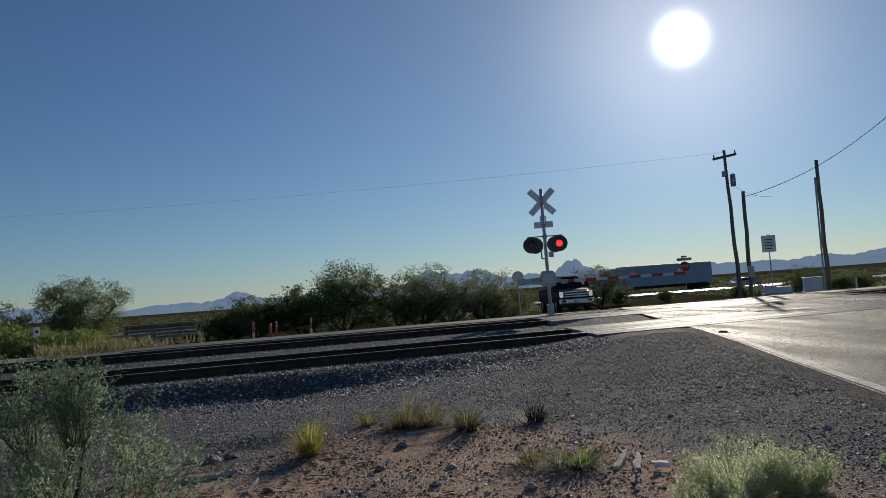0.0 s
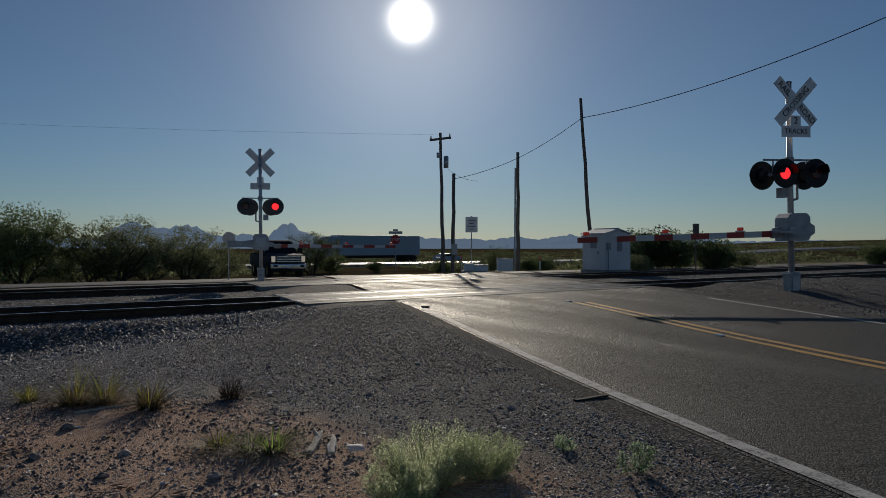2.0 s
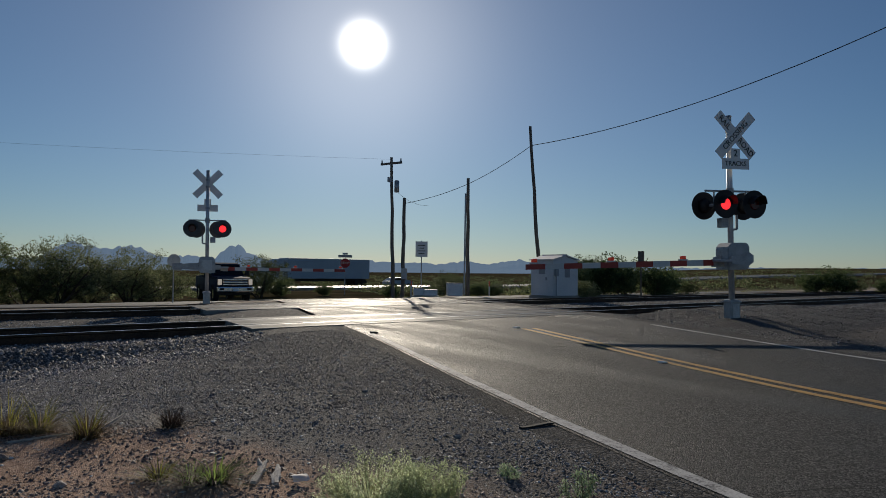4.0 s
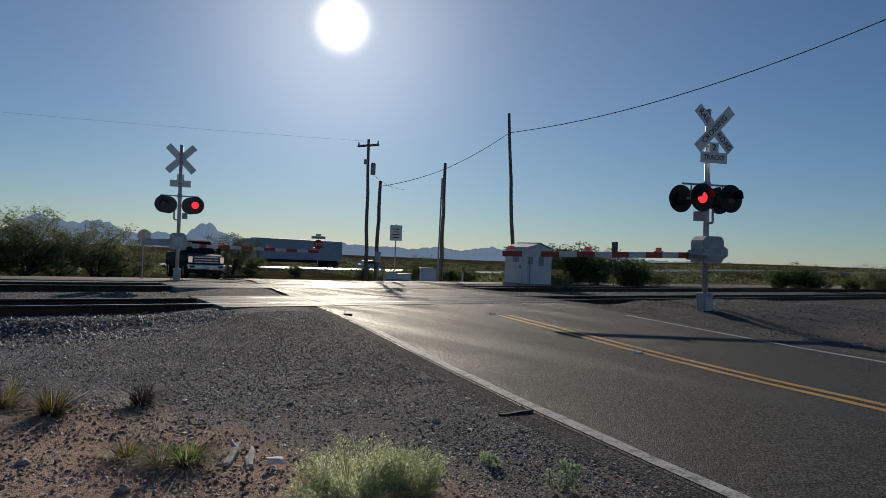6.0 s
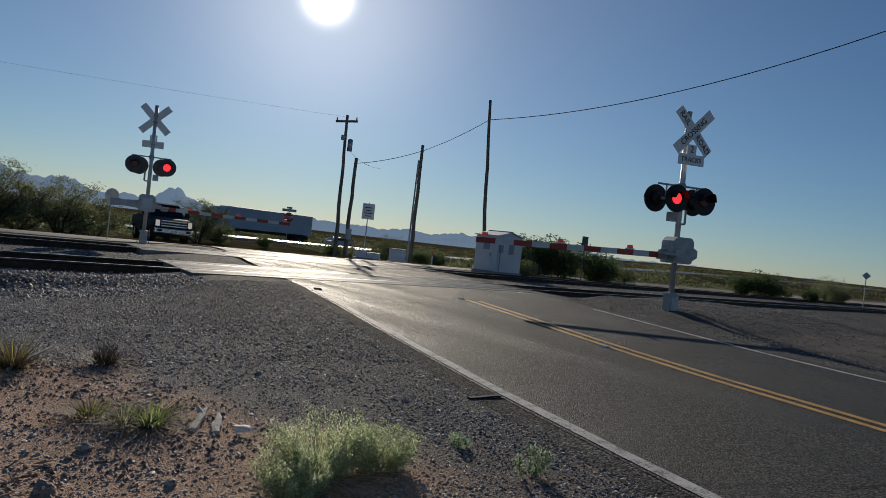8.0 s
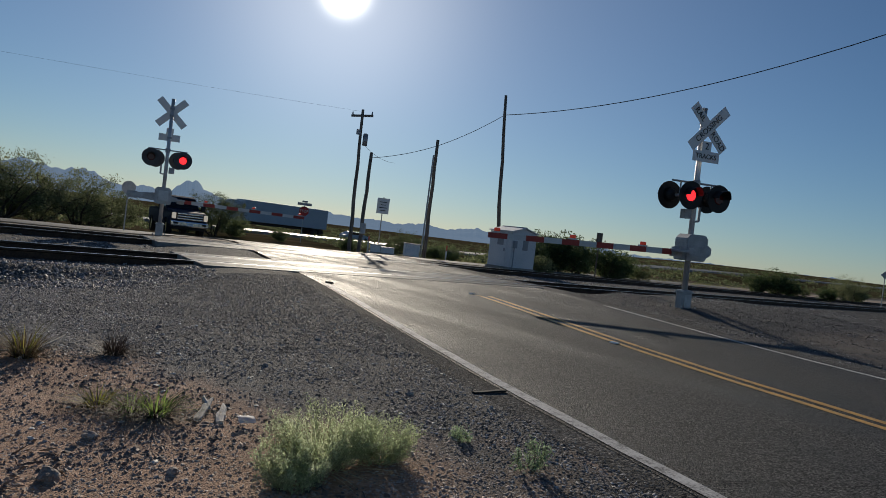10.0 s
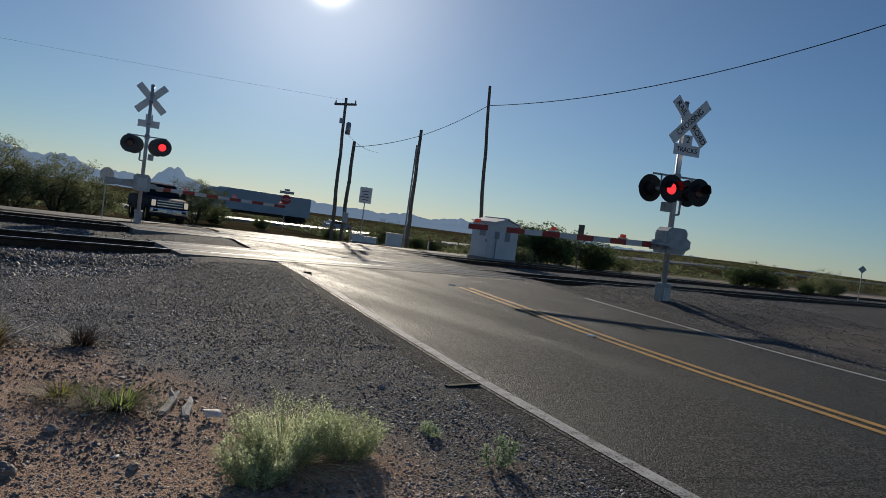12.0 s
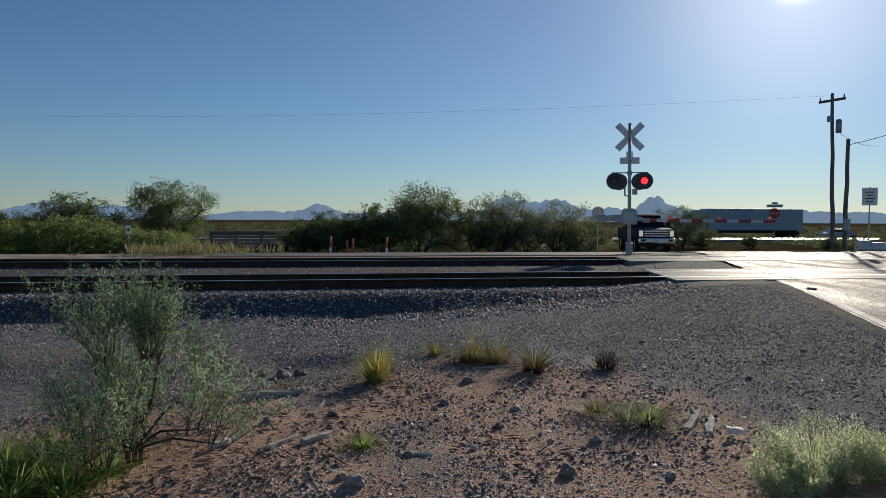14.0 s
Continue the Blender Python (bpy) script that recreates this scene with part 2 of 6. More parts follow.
M_LETTER = material("black_letters", [(0.010, 0.010, 0.010), (0.016, 0.016, 0.016)], 5, 60, (0.5, 0.6), 0, 0)
M_ARM_RED = material("red_gate_stripe", [(0.34, 0.045, 0.035), (0.48, 0.075, 0.055)], 5, 60, (0.4, 0.6), 0, 0.1, 90, 0.001, vary=0.1)
M_ARM_WHITE = material("white_gate_stripe", [(0.58, 0.57, 0.55), (0.74, 0.73, 0.71)], 5, 60, (0.4, 0.6), 0, 0.1, 90, 0.001, vary=0.1)
M_RED_LIT = material("lit_red_lens", [(0.5, 0.01, 0.01), (0.6, 0.02, 0.02)], 5, 60, (0.2, 0.3), 0, 0, emission=((1.0, 0.03, 0.04), 2.2))
M_RED_DARK = material("dark_red_lens", [(0.06, 0.006, 0.006), (0.10, 0.01, 0.01)], 5, 60, (0.15, 0.25), 0, 0)
M_AMBER_LIT = material("lit_arm_lamp", [(0.6, 0.06, 0.03), (0.7, 0.08, 0.04)], 5, 60, (0.2, 0.3), 0, 0, emission=((1.0, 0.10, 0.05), 0.15))
M_POLE = material("weathered_pole_wood", [(0.09, 0.072, 0.058), (0.18, 0.148, 0.12), (0.28, 0.235, 0.195)], 2, 14, (0.8, 0.95), 0, 0.6, 20, 0.02, stretch=(6, 6, 0.6))
M_WIRE = material("black_wire", [(0.012, 0.012, 0.012), (0.02, 0.02, 0.02)], 5, 60, (0.5, 0.6), 0, 0)
M_SHED = material("white_shed_paint", [(0.56, 0.57, 0.58), (0.70, 0.71, 0.72), (0.78, 0.79, 0.79)], 0.8, 18, (0.45, 0.65), 0, 0.15, 40, 0.003)
M_SHED_TRIM = material("grey_shed_trim", [(0.28, 0.29, 0.31), (0.38, 0.39, 0.41)], 2, 30, (0.5, 0.7), 0, 0.15, 40, 0.003)
M_SOIL_WOOD = material("bleached_wood", [(0.30, 0.25, 0.20), (0.58, 0.51, 0.43), (0.76, 0.70, 0.61)], 8, 60, (0.8, 0.95), 0, 0.6, 50, 0.006, stretch=(1, 9, 9), vary=0.15)
M_BARK = material("dark_bark", [(0.035, 0.027, 0.021), (0.075, 0.058, 0.045), (0.12, 0.095, 0.075)], 5, 40, (0.85, 0.95), 0, 0.5, 40, 0.01)
M_TWIG = material("green_twig", [(0.08, 0.085, 0.04), (0.14, 0.13, 0.07)], 5, 40, (0.7, 0.9), 0, 0)
L_MESQUITE = leafy("mesquite_leaf", [(0.064, 0.094, 0.040), (0.116, 0.162, 0.068), (0.196, 0.236, 0.108)], through=0.48)
L_PALO = leafy("sparse_tree_leaf", [(0.095, 0.116, 0.056), (0.165, 0.190, 0.096), (0.250, 0.270, 0.145)], through=0.5)
L_BROOM = leafy("shrub_leaf", [(0.150, 0.225, 0.130), (0.265, 0.360, 0.215), (0.42, 0.52, 0.33)])
L_GREY = leafy("grey_green_leaf", [(0.43, 0.50, 0.29), (0.66, 0.73, 0.45), (0.82, 0.86, 0.60)], through=0.8)
M_PALE_TWIG = material("pale_green_twig", [(0.30, 0.32, 0.18), (0.46, 0.47, 0.28)], 5, 40, (0.7, 0.9), 0, 0)
L_GREEN = leafy("bright_green_leaf", [(0.180, 0.255, 0.075), (0.320, 0.425, 0.125), (0.470, 0.590, 0.190)], through=0.7)
L_YELLOW = leafy("yellow_green_blade", [(0.180, 0.188, 0.038), (0.330, 0.315, 0.068), (0.510, 0.450, 0.128)], through=0.6)
L_DRY = leafy("dry_straw_blade", [(0.113, 0.082, 0.048), (0.217, 0.169, 0.100), (0.347, 0.286, 0.178)], through=0.5)
L_BROWN = leafy("dry_brown_twig", [(0.064, 0.045, 0.036), (0.122, 0.087, 0.066), (0.192, 0.141, 0.109)], through=0.1)
L_OLIVE = leafy("olive_bush_leaf", [(0.120, 0.160, 0.055), (0.205, 0.262, 0.090), (0.305, 0.365, 0.135)], through=0.55)
L_STRAW = leafy("pale_straw", [(0.17, 0.165, 0.075), (0.29, 0.275, 0.13), (0.42, 0.39, 0.21)], through=0.5)
M_PLASTIC = leafy("white_plastic", [(0.80, 0.80, 0.79), (0.86, 0.86, 0.85)], 0.0, 0.3)
M_TIMBER = material("weathered_brown_timber", [(0.16, 0.10, 0.08), (0.29, 0.195, 0.155), (0.42, 0.31, 0.25)], 2, 20, (0.8, 0.95), 0, 0.4, vary=0.15, stretch=(0.6, 6, 6))
M_NAVY = material("dark_blue_car_paint", [(0.010, 0.018, 0.040), (0.016, 0.027, 0.055)], 1, 30, (0.5, 0.6), 0.0, 0, specular=0.07)
M_CHROME = material("chrome", [(0.62, 0.63, 0.65), (0.72, 0.73, 0.75)], 3, 40, (0.12, 0.25), 1.0, 0)
M_RUBBER = material("tyre_rubber", [(0.012, 0.012, 0.012), (0.025, 0.024, 0.023)], 6, 60, (0.8, 0.95), 0, 0.3, 80, 0.004)
M_CAR_GLASS = material("dark_car_glass", [(0.008, 0.010, 0.012), (0.012, 0.014, 0.016)], 2, 20, (0.05, 0.1), 0, 0, specular=0.8)
M_HEADLIGHT = material("lit_headlight", [(0.8, 0.78, 0.72), (0.85, 0.83, 0.78)], 5, 60, (0.1, 0.2), 0, 0, emission=((1.0, 0.86, 0.66), 0.45))
# white highway vehicles, tinted blue-grey for haze and their sky-lit shaded sides
M_HAZED_WHITE = material("hazed_white_panel", [(0.36, 0.42, 0.48), (0.44, 0.50, 0.56)], 0.5, 12, (0.4, 0.6), 0, 0.1, 20, 0.003)
M_POST_RED = material("faded_orange_post", [(0.50, 0.085, 0.05), (0.64, 0.13, 0.075)], 5, 40, (0.5, 0.7), 0, 0.1)
M_POST_WHITE = material("white_post", [(0.62, 0.61, 0.59), (0.74, 0.73, 0.71)], 5, 40, (0.5, 0.7), 0, 0.1)
# distance haze over the mountains is put in as a blue glow
M_MOUNTAIN = material("mountain_haze_glow", [(0.05, 0.05, 0.055), (0.09, 0.09, 0.095)], 0.004, 0.03, (0.9, 1.0), 0, 0, emission=((0.29, 0.44, 0.66), 0.56), specular=0.0)


# ---- mesh helpers ----
def mesh_of(name, verts, faces, mat, smooth=False):
    me = bpy.data.meshes.new(name)
    me.from_pydata([tuple(v) for v in verts], [], [tuple(f) for f in faces])
    me.materials.append(mat)
    if smooth:
        me.polygons.foreach_set("use_smooth", [True] * len(me.polygons))
    return me


def done(name, bm, mat, smooth=False):
    me = bpy.data.meshes.new(name)
    bmesh.ops.recalc_face_normals(bm, faces=bm.faces)
    bm.to_mesh(me)
    bm.free()
    for m in mat if isinstance(mat, (list, tuple)) else [mat]:
        me.materials.append(m)
    if smooth:
        me.polygons.foreach_set("use_smooth", [True] * len(me.polygons))
    return me


def part(name, data, mat, parent, label="", smooth=False):
    me = data if isinstance(data, bpy.types.Mesh) else done(name, data, mat, smooth)
    ob = new(name, me)
    ob.parent = parent
    if label:
        ob["label"] = label
    return ob


def thing(name, m, label, category, group="", kind=""):
    ob = new(name)
    ob.empty_display_size = 0.2
    ob.matrix_world = m
    return tagged(ob, label, category, group, kind)


def box(bm, x0, x1, y0, y1, z0, z1, bevel=0.0, m=None):
    r = bmesh.ops.create_cube(bm, size=1.0)
    vs = r["verts"]
    for v in vs:
        v.co = Vector((x0 + (v.co.x + 0.5) * (x1 - x0), y0 + (v.co.y + 0.5) * (y1 - y0), z0 + (v.co.z + 0.5) * (z1 - z0)))
    if m is not None:
        for v in vs:
            v.co = m @ v.co
    if bevel:
        es = list({e for v in vs for e in v.link_edges})
        bmesh.ops.bevel(bm, geom=es, offset=bevel, segments=2, affect="EDGES", profile=0.6)
    return bm


def tube(bm, a, b, r0, r1=None, n=10, caps=True):
    a, b = Vector(a), Vector(b)
    r1 = r0 if r1 is None else r1
    q = (b - a).to_track_quat("Z", "Y")
    rings = []
    for p, r in ((a, r0), (b, r1)):
        rings.append([bm.verts.new(p + q @ Vector((r * math.cos(2 * math.pi * k / n), r * math.sin(2 * math.pi * k / n), 0))) for k in range(n)])
    for k in range(n):
        bm.faces.new((rings[0][k], rings[0][(k + 1) % n], rings[1][(k + 1) % n], rings[1][k]))
    if caps:
        bm.faces.new(rings[0][::-1])
        bm.faces.new(rings[1])
    return bm


def prism(bm, outline, y0, y1, m=None):
    """An outline in x and z, drawn out from y0 to y1."""
    lo = [bm.verts.new((x, y0, z)) for x, z in outline]
    hi = [bm.verts.new((x, y1, z)) for x, z in outline]
    k = len(outline)
    bm.faces.new(lo)
    bm.faces.new(hi[::-1])
    for i in range(k):
        bm.faces.new((lo[i], hi[i], hi[(i + 1) % k], lo[(i + 1) % k]))
    if m is not None:
        for v in lo + hi:
            v.co = m @ v.co
    return bm


def letters(text, size, mat, parent, m, label=""):
    cu = bpy.data.curves.new("lettering", "FONT")
    cu.body, cu.size, cu.align_x, cu.align_y, cu.extrude = text, size, "CENTER", "CENTER", 0.003
    tmp = new("lettering", cu)
    me = bpy.data.meshes.new_from_object(tmp)
    bpy.data.objects.remove(tmp)
    me.materials.clear()
    me.materials.append(mat)
    ob = new("lettering", me)
    ob.parent = parent
    ob.matrix_local = m
    if label:
        ob["label"] = label
    return ob


def smooth01(a, b, v):
    t = min(1.0, max(0.0, (v - a) / (b - a)))
    return t * t * (3 - 2 * t)


# ---- plan: the tracks run along U, N points across them ----
TRACK_AZ = 79.0
UX, UY = math.sin(radians(TRACK_AZ)), math.cos(radians(TRACK_AZ))
NX, NY = -UY, UX
TRACK_NEAR, TRACK_FAR = 13.93, 20.17
RAIL_TOP = 0.15
ROAD_SLOPE = 0.234
ROAD_X0 = 2.885
ROAD_COS = 1 / math.hypot(1, ROAD_SLOPE)


def across(x, y):
    return NX * x + NY * y


def along(x, y):
    return UX * x + UY * y


def plan(s, n):
    return UX * s + NX * n, UY * s + NY * n


def off_road(x, y):
    """Metres to the right of the road's left white line."""
    return (x - ROAD_X0 - ROAD_SLOPE * y) * ROAD_COS


def road_z(n):
    return 0.0 + 0.145 * smooth01(3.0, 11.5, n) - 0.245 * smooth01(22.5, 30.0, n) - 0.40 * smooth01(28, 40, n)


def rise(x, y):
    """The land climbs slowly far off on the one side."""
    d = math.hypot(x, y)
    az = math.degrees(math.atan2(x, max(y, 1e-6))) if y > 0 else 90
    return smooth01(34, 56, az) * 0.0135 * max(0.0, min(d, 700) - 34) * smooth01(24, 60, across(x, y))


def trench(x, y):
    """Depth of the small wash behind the bank of soil, and how far across it one is."""
    fade = 1 - smooth01(-1.3, -0.3, x)
    if fade == 0 or y > 12 or x < -14:
        return 0.0, -1.0
    u = (y - 6.2 - 0.745 * (max(x, -4.0) + 0.72)) * 0.8 / (1.3 + 0.5 * min(3.0, max(0.0, -0.7 - x)))
    u += 0.12 * noise.noise(Vector((x * 1.2, y * 1.2, 4)))
    return fade * 0.12 * smooth01(0.0, 0.4, u) * (1 - smooth01(0.62, 0.95, u)), u


def land(x, y):
    n, q = across(x, y), off_road(x, y)
    z = -0.15 + 0.05 * (noise.noise(Vector((x * 0.45, y * 0.45, 3.1))) + 0.5 * noise.noise(Vector((x * 1.3, y * 1.3, 7.7))))
    d = math.hypot(x, y)
    # bank of the near ballast, with a shallow ditch before it away from the road
    left = 1 - smooth01(-7.0, -2.0, q)
    z -= 0.14 * left * smooth01(6.0, 11.2, n)
    z += 0.10 * (1 - left) * smooth01(2.0, 9.0, n)
    z += 0.30 * smooth01(7.3, 9.8, q) * smooth01(3.0, 9.0, n) * (1 - smooth01(14.0, 22.0, q))
    z -= trench(x, y)[0]
    top = 0.0
    k = smooth01(11.3, 12.3, n) * (1 - smooth01(22.0, 23.6, n))
    z = z * (1 - k) + top * k
    if n > 22.0:
        back = -0.02 - 0.55 * smooth01(26, 40, n) - 0.5 * smooth01(50, 95, n)
        z = z * (1 - smooth01(22.0, 23.6, n)) + back * smooth01(22.0, 23.6, n) + 0.05 * noise.noise(Vector((x * 0.12, y * 0.12, 1))) * smooth01(30, 40, n)
    if d < 60 and n < 30:
        # bed of the road
        w = smooth01(-3.4, -1.2, q) * (1 - smooth01(7.2, 9.5, q))
        z = z * (1 - w) + (road_z(n) - 0.006 - 0.05 * smooth01(-0.34, -0.16, q) * (1 - smooth01(6.72, 6.95, q))) * w
    elif -0.5 < q < 7 and n < 50:
        z = min(z, road_z(n) - 0.05)
    return z + rise(x, y)


def steps(stops):
    """Grid lines: (from, to, spacing), with spacing growing outwards beyond."""
    out = []
    for a, b, s in stops:
        k = max(1, int(round((b - a) / s)))
        out += [a + (b - a) * i / k for i in range(k)]
    out.append(stops[-1][1])
    return out


def ground():
    xs = steps([(-4600, -1000, 600), (-1000, -200, 100), (-200, -40, 12), (-40, -8, 1.0), (-8, 15, 0.14), (15, 60, 1.0), (60, 240, 12), (240, 1000, 70), (1000, 4600, 600)])
    ys = steps([(-4600, -600, 800), (-600, -60, 60), (-60, -4, 4.0), (-4, 1.5, 0.5), (1.5, 15, 0.14), (15, 46, 0.5), (46, 120, 4.0), (120, 1000, 45), (1000, 4600, 500)])
    verts = [(x, y, land(x, y)) for y in ys for x in xs]
    w = len(xs)
    faces = [(j * w + i, j * w + i + 1, (j + 1) * w + i + 1, (j + 1) * w + i) for j in range(len(ys) - 1) for i in range(w - 1)]
    m = ground_material()
    me = mesh_of("ground", verts, faces, m, True)
    soil, scrub, dirt, ballast = [], [], [], []
    for x, y, z in verts:
        n, q = across(x, y), off_road(x, y)
        wob = 0.9 * noise.noise(Vector((x * 0.7, y * 0.7, 5))) + 0.5 * noise.noise(Vector((x * 2.3, y * 2.3, 9)))
        edge = 2.6 - 0.55 * max(0, y - 3.6) + wob
        soil.append(smooth01(-0.5, 0.5, edge - x) * (1 - smooth01(6.6, 7.6, y + 0.25 * x + wob)) if y > -6 else 1.0)
        soil[-1] *= 1 - smooth01(-0.08, 0.12, trench(x, y)[1])
        soil[-1] *= 1 - 0.55 * smooth01(0.0, 0.35, noise.noise(Vector((x * 1.5, y * 1.5, 14))) - 0.6 * math.exp(-((x - 0.72) / 0.5) ** 2 - ((y - 5.3) / 1.2) ** 2))
        patch = smooth01(9.0, 10.2, q + wob) * smooth01(3.6, 4.6, n + wob) * (1 - smooth01(5.6, 6.4, n + 0.6 * wob))
        scrub.append(smooth01(31, 40, n + 2 * wob) if n > 0 else smooth01(25, 45, -n))
        ballast.append(max(smooth01(10.9, 11.6, n) * (1 - smooth01(22.2, 23.2, n)), smooth01(7.2, 8.0, q) * (1 - smooth01(22, 26, n)), 0.9 * smooth01(-4.2, -0.9, q + 0.4 * wob)) if n < 26 else 0.0)
        dirt.append(smooth01(22.6, 23.4, n + 0.5 * wob) * (1 - smooth01(30, 34, n + 2 * wob)) + 0.34 * patch if n > 0 else 0.0)
    for key, vals in (("soil", soil), ("scrub", scrub), ("dirt", dirt), ("ballast", ballast)):
        at = me.attributes.new(key, "FLOAT", "POINT")
        at.data.foreach_set("value", vals)
    ob = new("ground", me)
    return tagged(ob, "reddish desert soil and grey gravel with sparse scrub", "ground", kind="structure")


def ground_material():
    m = bpy.data.materials.new("desert_ground")
    m.use_nodes = True
    nt = m.node_tree
    b = nt.nodes["Principled BSDF"]
    co = nt.nodes.new("ShaderNodeTexCoord")

    def noisy(scale, detail=6):
        n = nt.nodes.new("ShaderNodeTexNoise")
        n.inputs["Scale"].default_value, n.inputs["Detail"].default_value = scale, detail
        nt.links.new(co.outputs["Object"], n.inputs["Vector"])
        return n.outputs["Fac"]

    def ramp(fac, stops, lo=0.36, hi=0.64):
        r = nt.nodes.new("ShaderNodeValToRGB")
        e = r.color_ramp.elements
        e[0].position, e[0].color = lo, (*stops[0], 1)
        e[1].position, e[1].color = hi, (*stops[-1], 1)
        for k in range(1, len(stops) - 1):
            e.new(lo + (hi - lo) * k / (len(stops) - 1)).color = (*stops[k], 1)
        nt.links.new(fac, r.inputs["Fac"])
        return r.outputs["Color"]

    def mixed(fac, a, c):
        x = nt.nodes.new("ShaderNodeMix")
        x.data_type = "RGBA"
        nt.links.new(fac, x.inputs["Factor"])
        nt.links.new(a, x.inputs["A"])
        nt.links.new(c, x.inputs["B"])
        return x.outputs["Result"]

    def named(key):
        a = nt.nodes.new("ShaderNodeAttribute")
        a.attribute_name = key
        return a.outputs["Fac"]

    vor = nt.nodes.new("ShaderNodeTexVoronoi")
    vor.inputs["Scale"].default_value = 120
    nt.links.new(co.outputs["Object"], vor.inputs["Vector"])
    sep = nt.nodes.new("ShaderNodeSeparateColor")
    nt.links.new(vor.outputs["Color"], sep.inputs[0])
    gravel = ramp(sep.outputs[0], [(0.040, 0.039, 0.038), (0.105, 0.101, 0.099), (0.20, 0.193, 0.188), (0.48, 0.46, 0.447)], 0.1, 0.95)
    dark = ramp(sep.outputs[0], [(0.024, 0.024, 0.023), (0.056, 0.054, 0.053), (0.105, 0.101, 0.099), (0.28, 0.27, 0.262)], 0.1, 0.95)
    gravel = mixed(named("ballast"), gravel, dark)
    soil = ramp(noisy(2.2, 8), [(0.28, 0.165, 0.108), (0.45, 0.28, 0.19), (0.60, 0.395, 0.28)])
    soil_fine = ramp(noisy(38, 4), [(0.23, 0.14, 0.094), (0.48, 0.305, 0.21), (0.68, 0.47, 0.34)])
    half = nt.nodes.new("ShaderNodeValue")
    half.outputs[0].default_value = 0.5
    soil = mixed(half.outputs[0], soil, soil_fine)
    scrub = ramp(noisy(0.11, 8), [(0.034, 0.036, 0.018), (0.070, 0.058, 0.032), (0.135, 0.098, 0.058)])
    dirt = ramp(noisy(0.5, 7), [(0.26, 0.205, 0.155), (0.34, 0.275, 0.215), (0.42, 0.345, 0.275)])
    col = mixed(named("soil"), gravel, soil)
    col = mixed(named("dirt"), col, dirt)
    col = mixed(named("scrub"), col, scrub)
    nt.links.new(col, b.inputs["Base Color"])
    b.inputs["Roughness"].default_value = 0.88
    # bare gravel and soil have a slight sheen, dark ballast less, the brushy plain none
    dull = nt.nodes.new("ShaderNodeMath")
    dull.operation = "MULTIPLY_ADD"
    dull.use_clamp = True
    nt.links.new(named("ballast"), dull.inputs[0])
    dull.inputs[1].default_value = 0.5
    nt.links.new(named("scrub"), dull.inputs[2])
    sheen = nt.nodes.new("ShaderNodeMapRange")
    sheen.inputs["To Min"].default_value, sheen.inputs["To Max"].default_value = 0.12, 0.0
    nt.links.new(dull.outputs[0], sheen.inputs["Value"])
    nt.links.new(sheen.outputs["Result"], b.inputs["Specular IOR Level"])
    bp = nt.nodes.new("ShaderNodeBump")
    bp.inputs["Strength"].default_value, bp.inputs["Distance"].default_value = 0.9, 0.007
    inv = nt.nodes.new("ShaderNodeMath")
    inv.operation = "SUBTRACT"
    nt.links.new(noisy(70, 8), inv.inputs[0])
    nt.links.new(vor.outputs["Distance"], inv.inputs[1])
    nt.links.new(inv.outputs[0], bp.inputs["Height"])
    nt.links.new(bp.outputs["Normal"], b.inputs["Normal"])
    return m


ground()


# ---- roads ----
def strip(name, q0, q1, y0, y1, lift, mat, step=0.5, wobble=0.0, bow=0.0, outer=False):
    """A ribbon along the road between two distances from its left line; lift: height over the road's surface."""
    k = int((y1 - y0) / step)
    verts, faces, cols = [], [], 7 if q1 - q0 > 1 else 2
    for i in range(k + 1):
        y = y0 + (y1 - y0) * i / k
        for c in range(cols):
            u = c / (cols - 1)
            q = q0 + (q1 - q0) * u
            if wobble and c in (0, cols - 1) and not (outer and abs(q - 3.15) < 3.6):
                q += wobble * noise.noise(Vector((y * 1.1, c, 2))) * (1 if c else -1)
            x = ROAD_X0 + ROAD_SLOPE * y + q / ROAD_COS
            n = across(x, y)
            verts.append((x, y, road_z(n) + lift + rise(x, y) + 0.03 * bow * (1 - abs(2 * u - 1))))
    for i in range(k):
        for c in range(cols - 1):
            a = i * cols + c
            faces.append((a, a + 1, a + cols + 1, a + cols))
    return new(name, mesh_of(name, verts, faces, mat, True))


road = tagged(strip("road", -0.16, 6.75, -120, 44, 0.0, M_ASPHALT, 0.25, 0.0), "worn grey two-lane asphalt road", "road", kind="structure")
for qa, qb in ((-0.42, -0.05), (6.65, 7.15)):
    tagged(strip("shoulder", qa, qb, -60, 13.4, -0.004, M_SHOULDER, 0.25, 0.11, outer=True), "dark broken asphalt and grit shoulder of the road", "road shoulder", kind="structure")
for y0, q0, q1, sd in ((2.55, 0.1, 6.0, 1), (-1.6, 0.2, 6.2, 2), (7.4, 3.4, 6.1, 3), (9.6, 0.2, 2.9, 4)):
    verts, faces = [], []
    for i in range(41):
        q = q0 + (q1 - q0) * i / 40
        y = y0 - 0.234 * q + 0.10 * noise.noise(Vector((q * 1.5, sd, 0))) + 0.03 * noise.noise(Vector((q * 6, sd, 1)))
        w = 0.0045 * (1 + 0.8 * noise.noise(Vector((q * 4, sd, 2))))
        for s in (-w, w):
            x = ROAD_X0 + ROAD_SLOPE * (y + s) + q / ROAD_COS
            verts.append((x, y + s, road_z(across(x, y + s)) + 0.0045))
        if i:
            k = 2 * i
            faces.append((k - 2, k - 1, k + 1, k))
    tagged(new("road_crack", mesh_of("road_crack", verts, faces, M_CRACK)), "thin dark crack across the asphalt", "road crack", kind="structure")
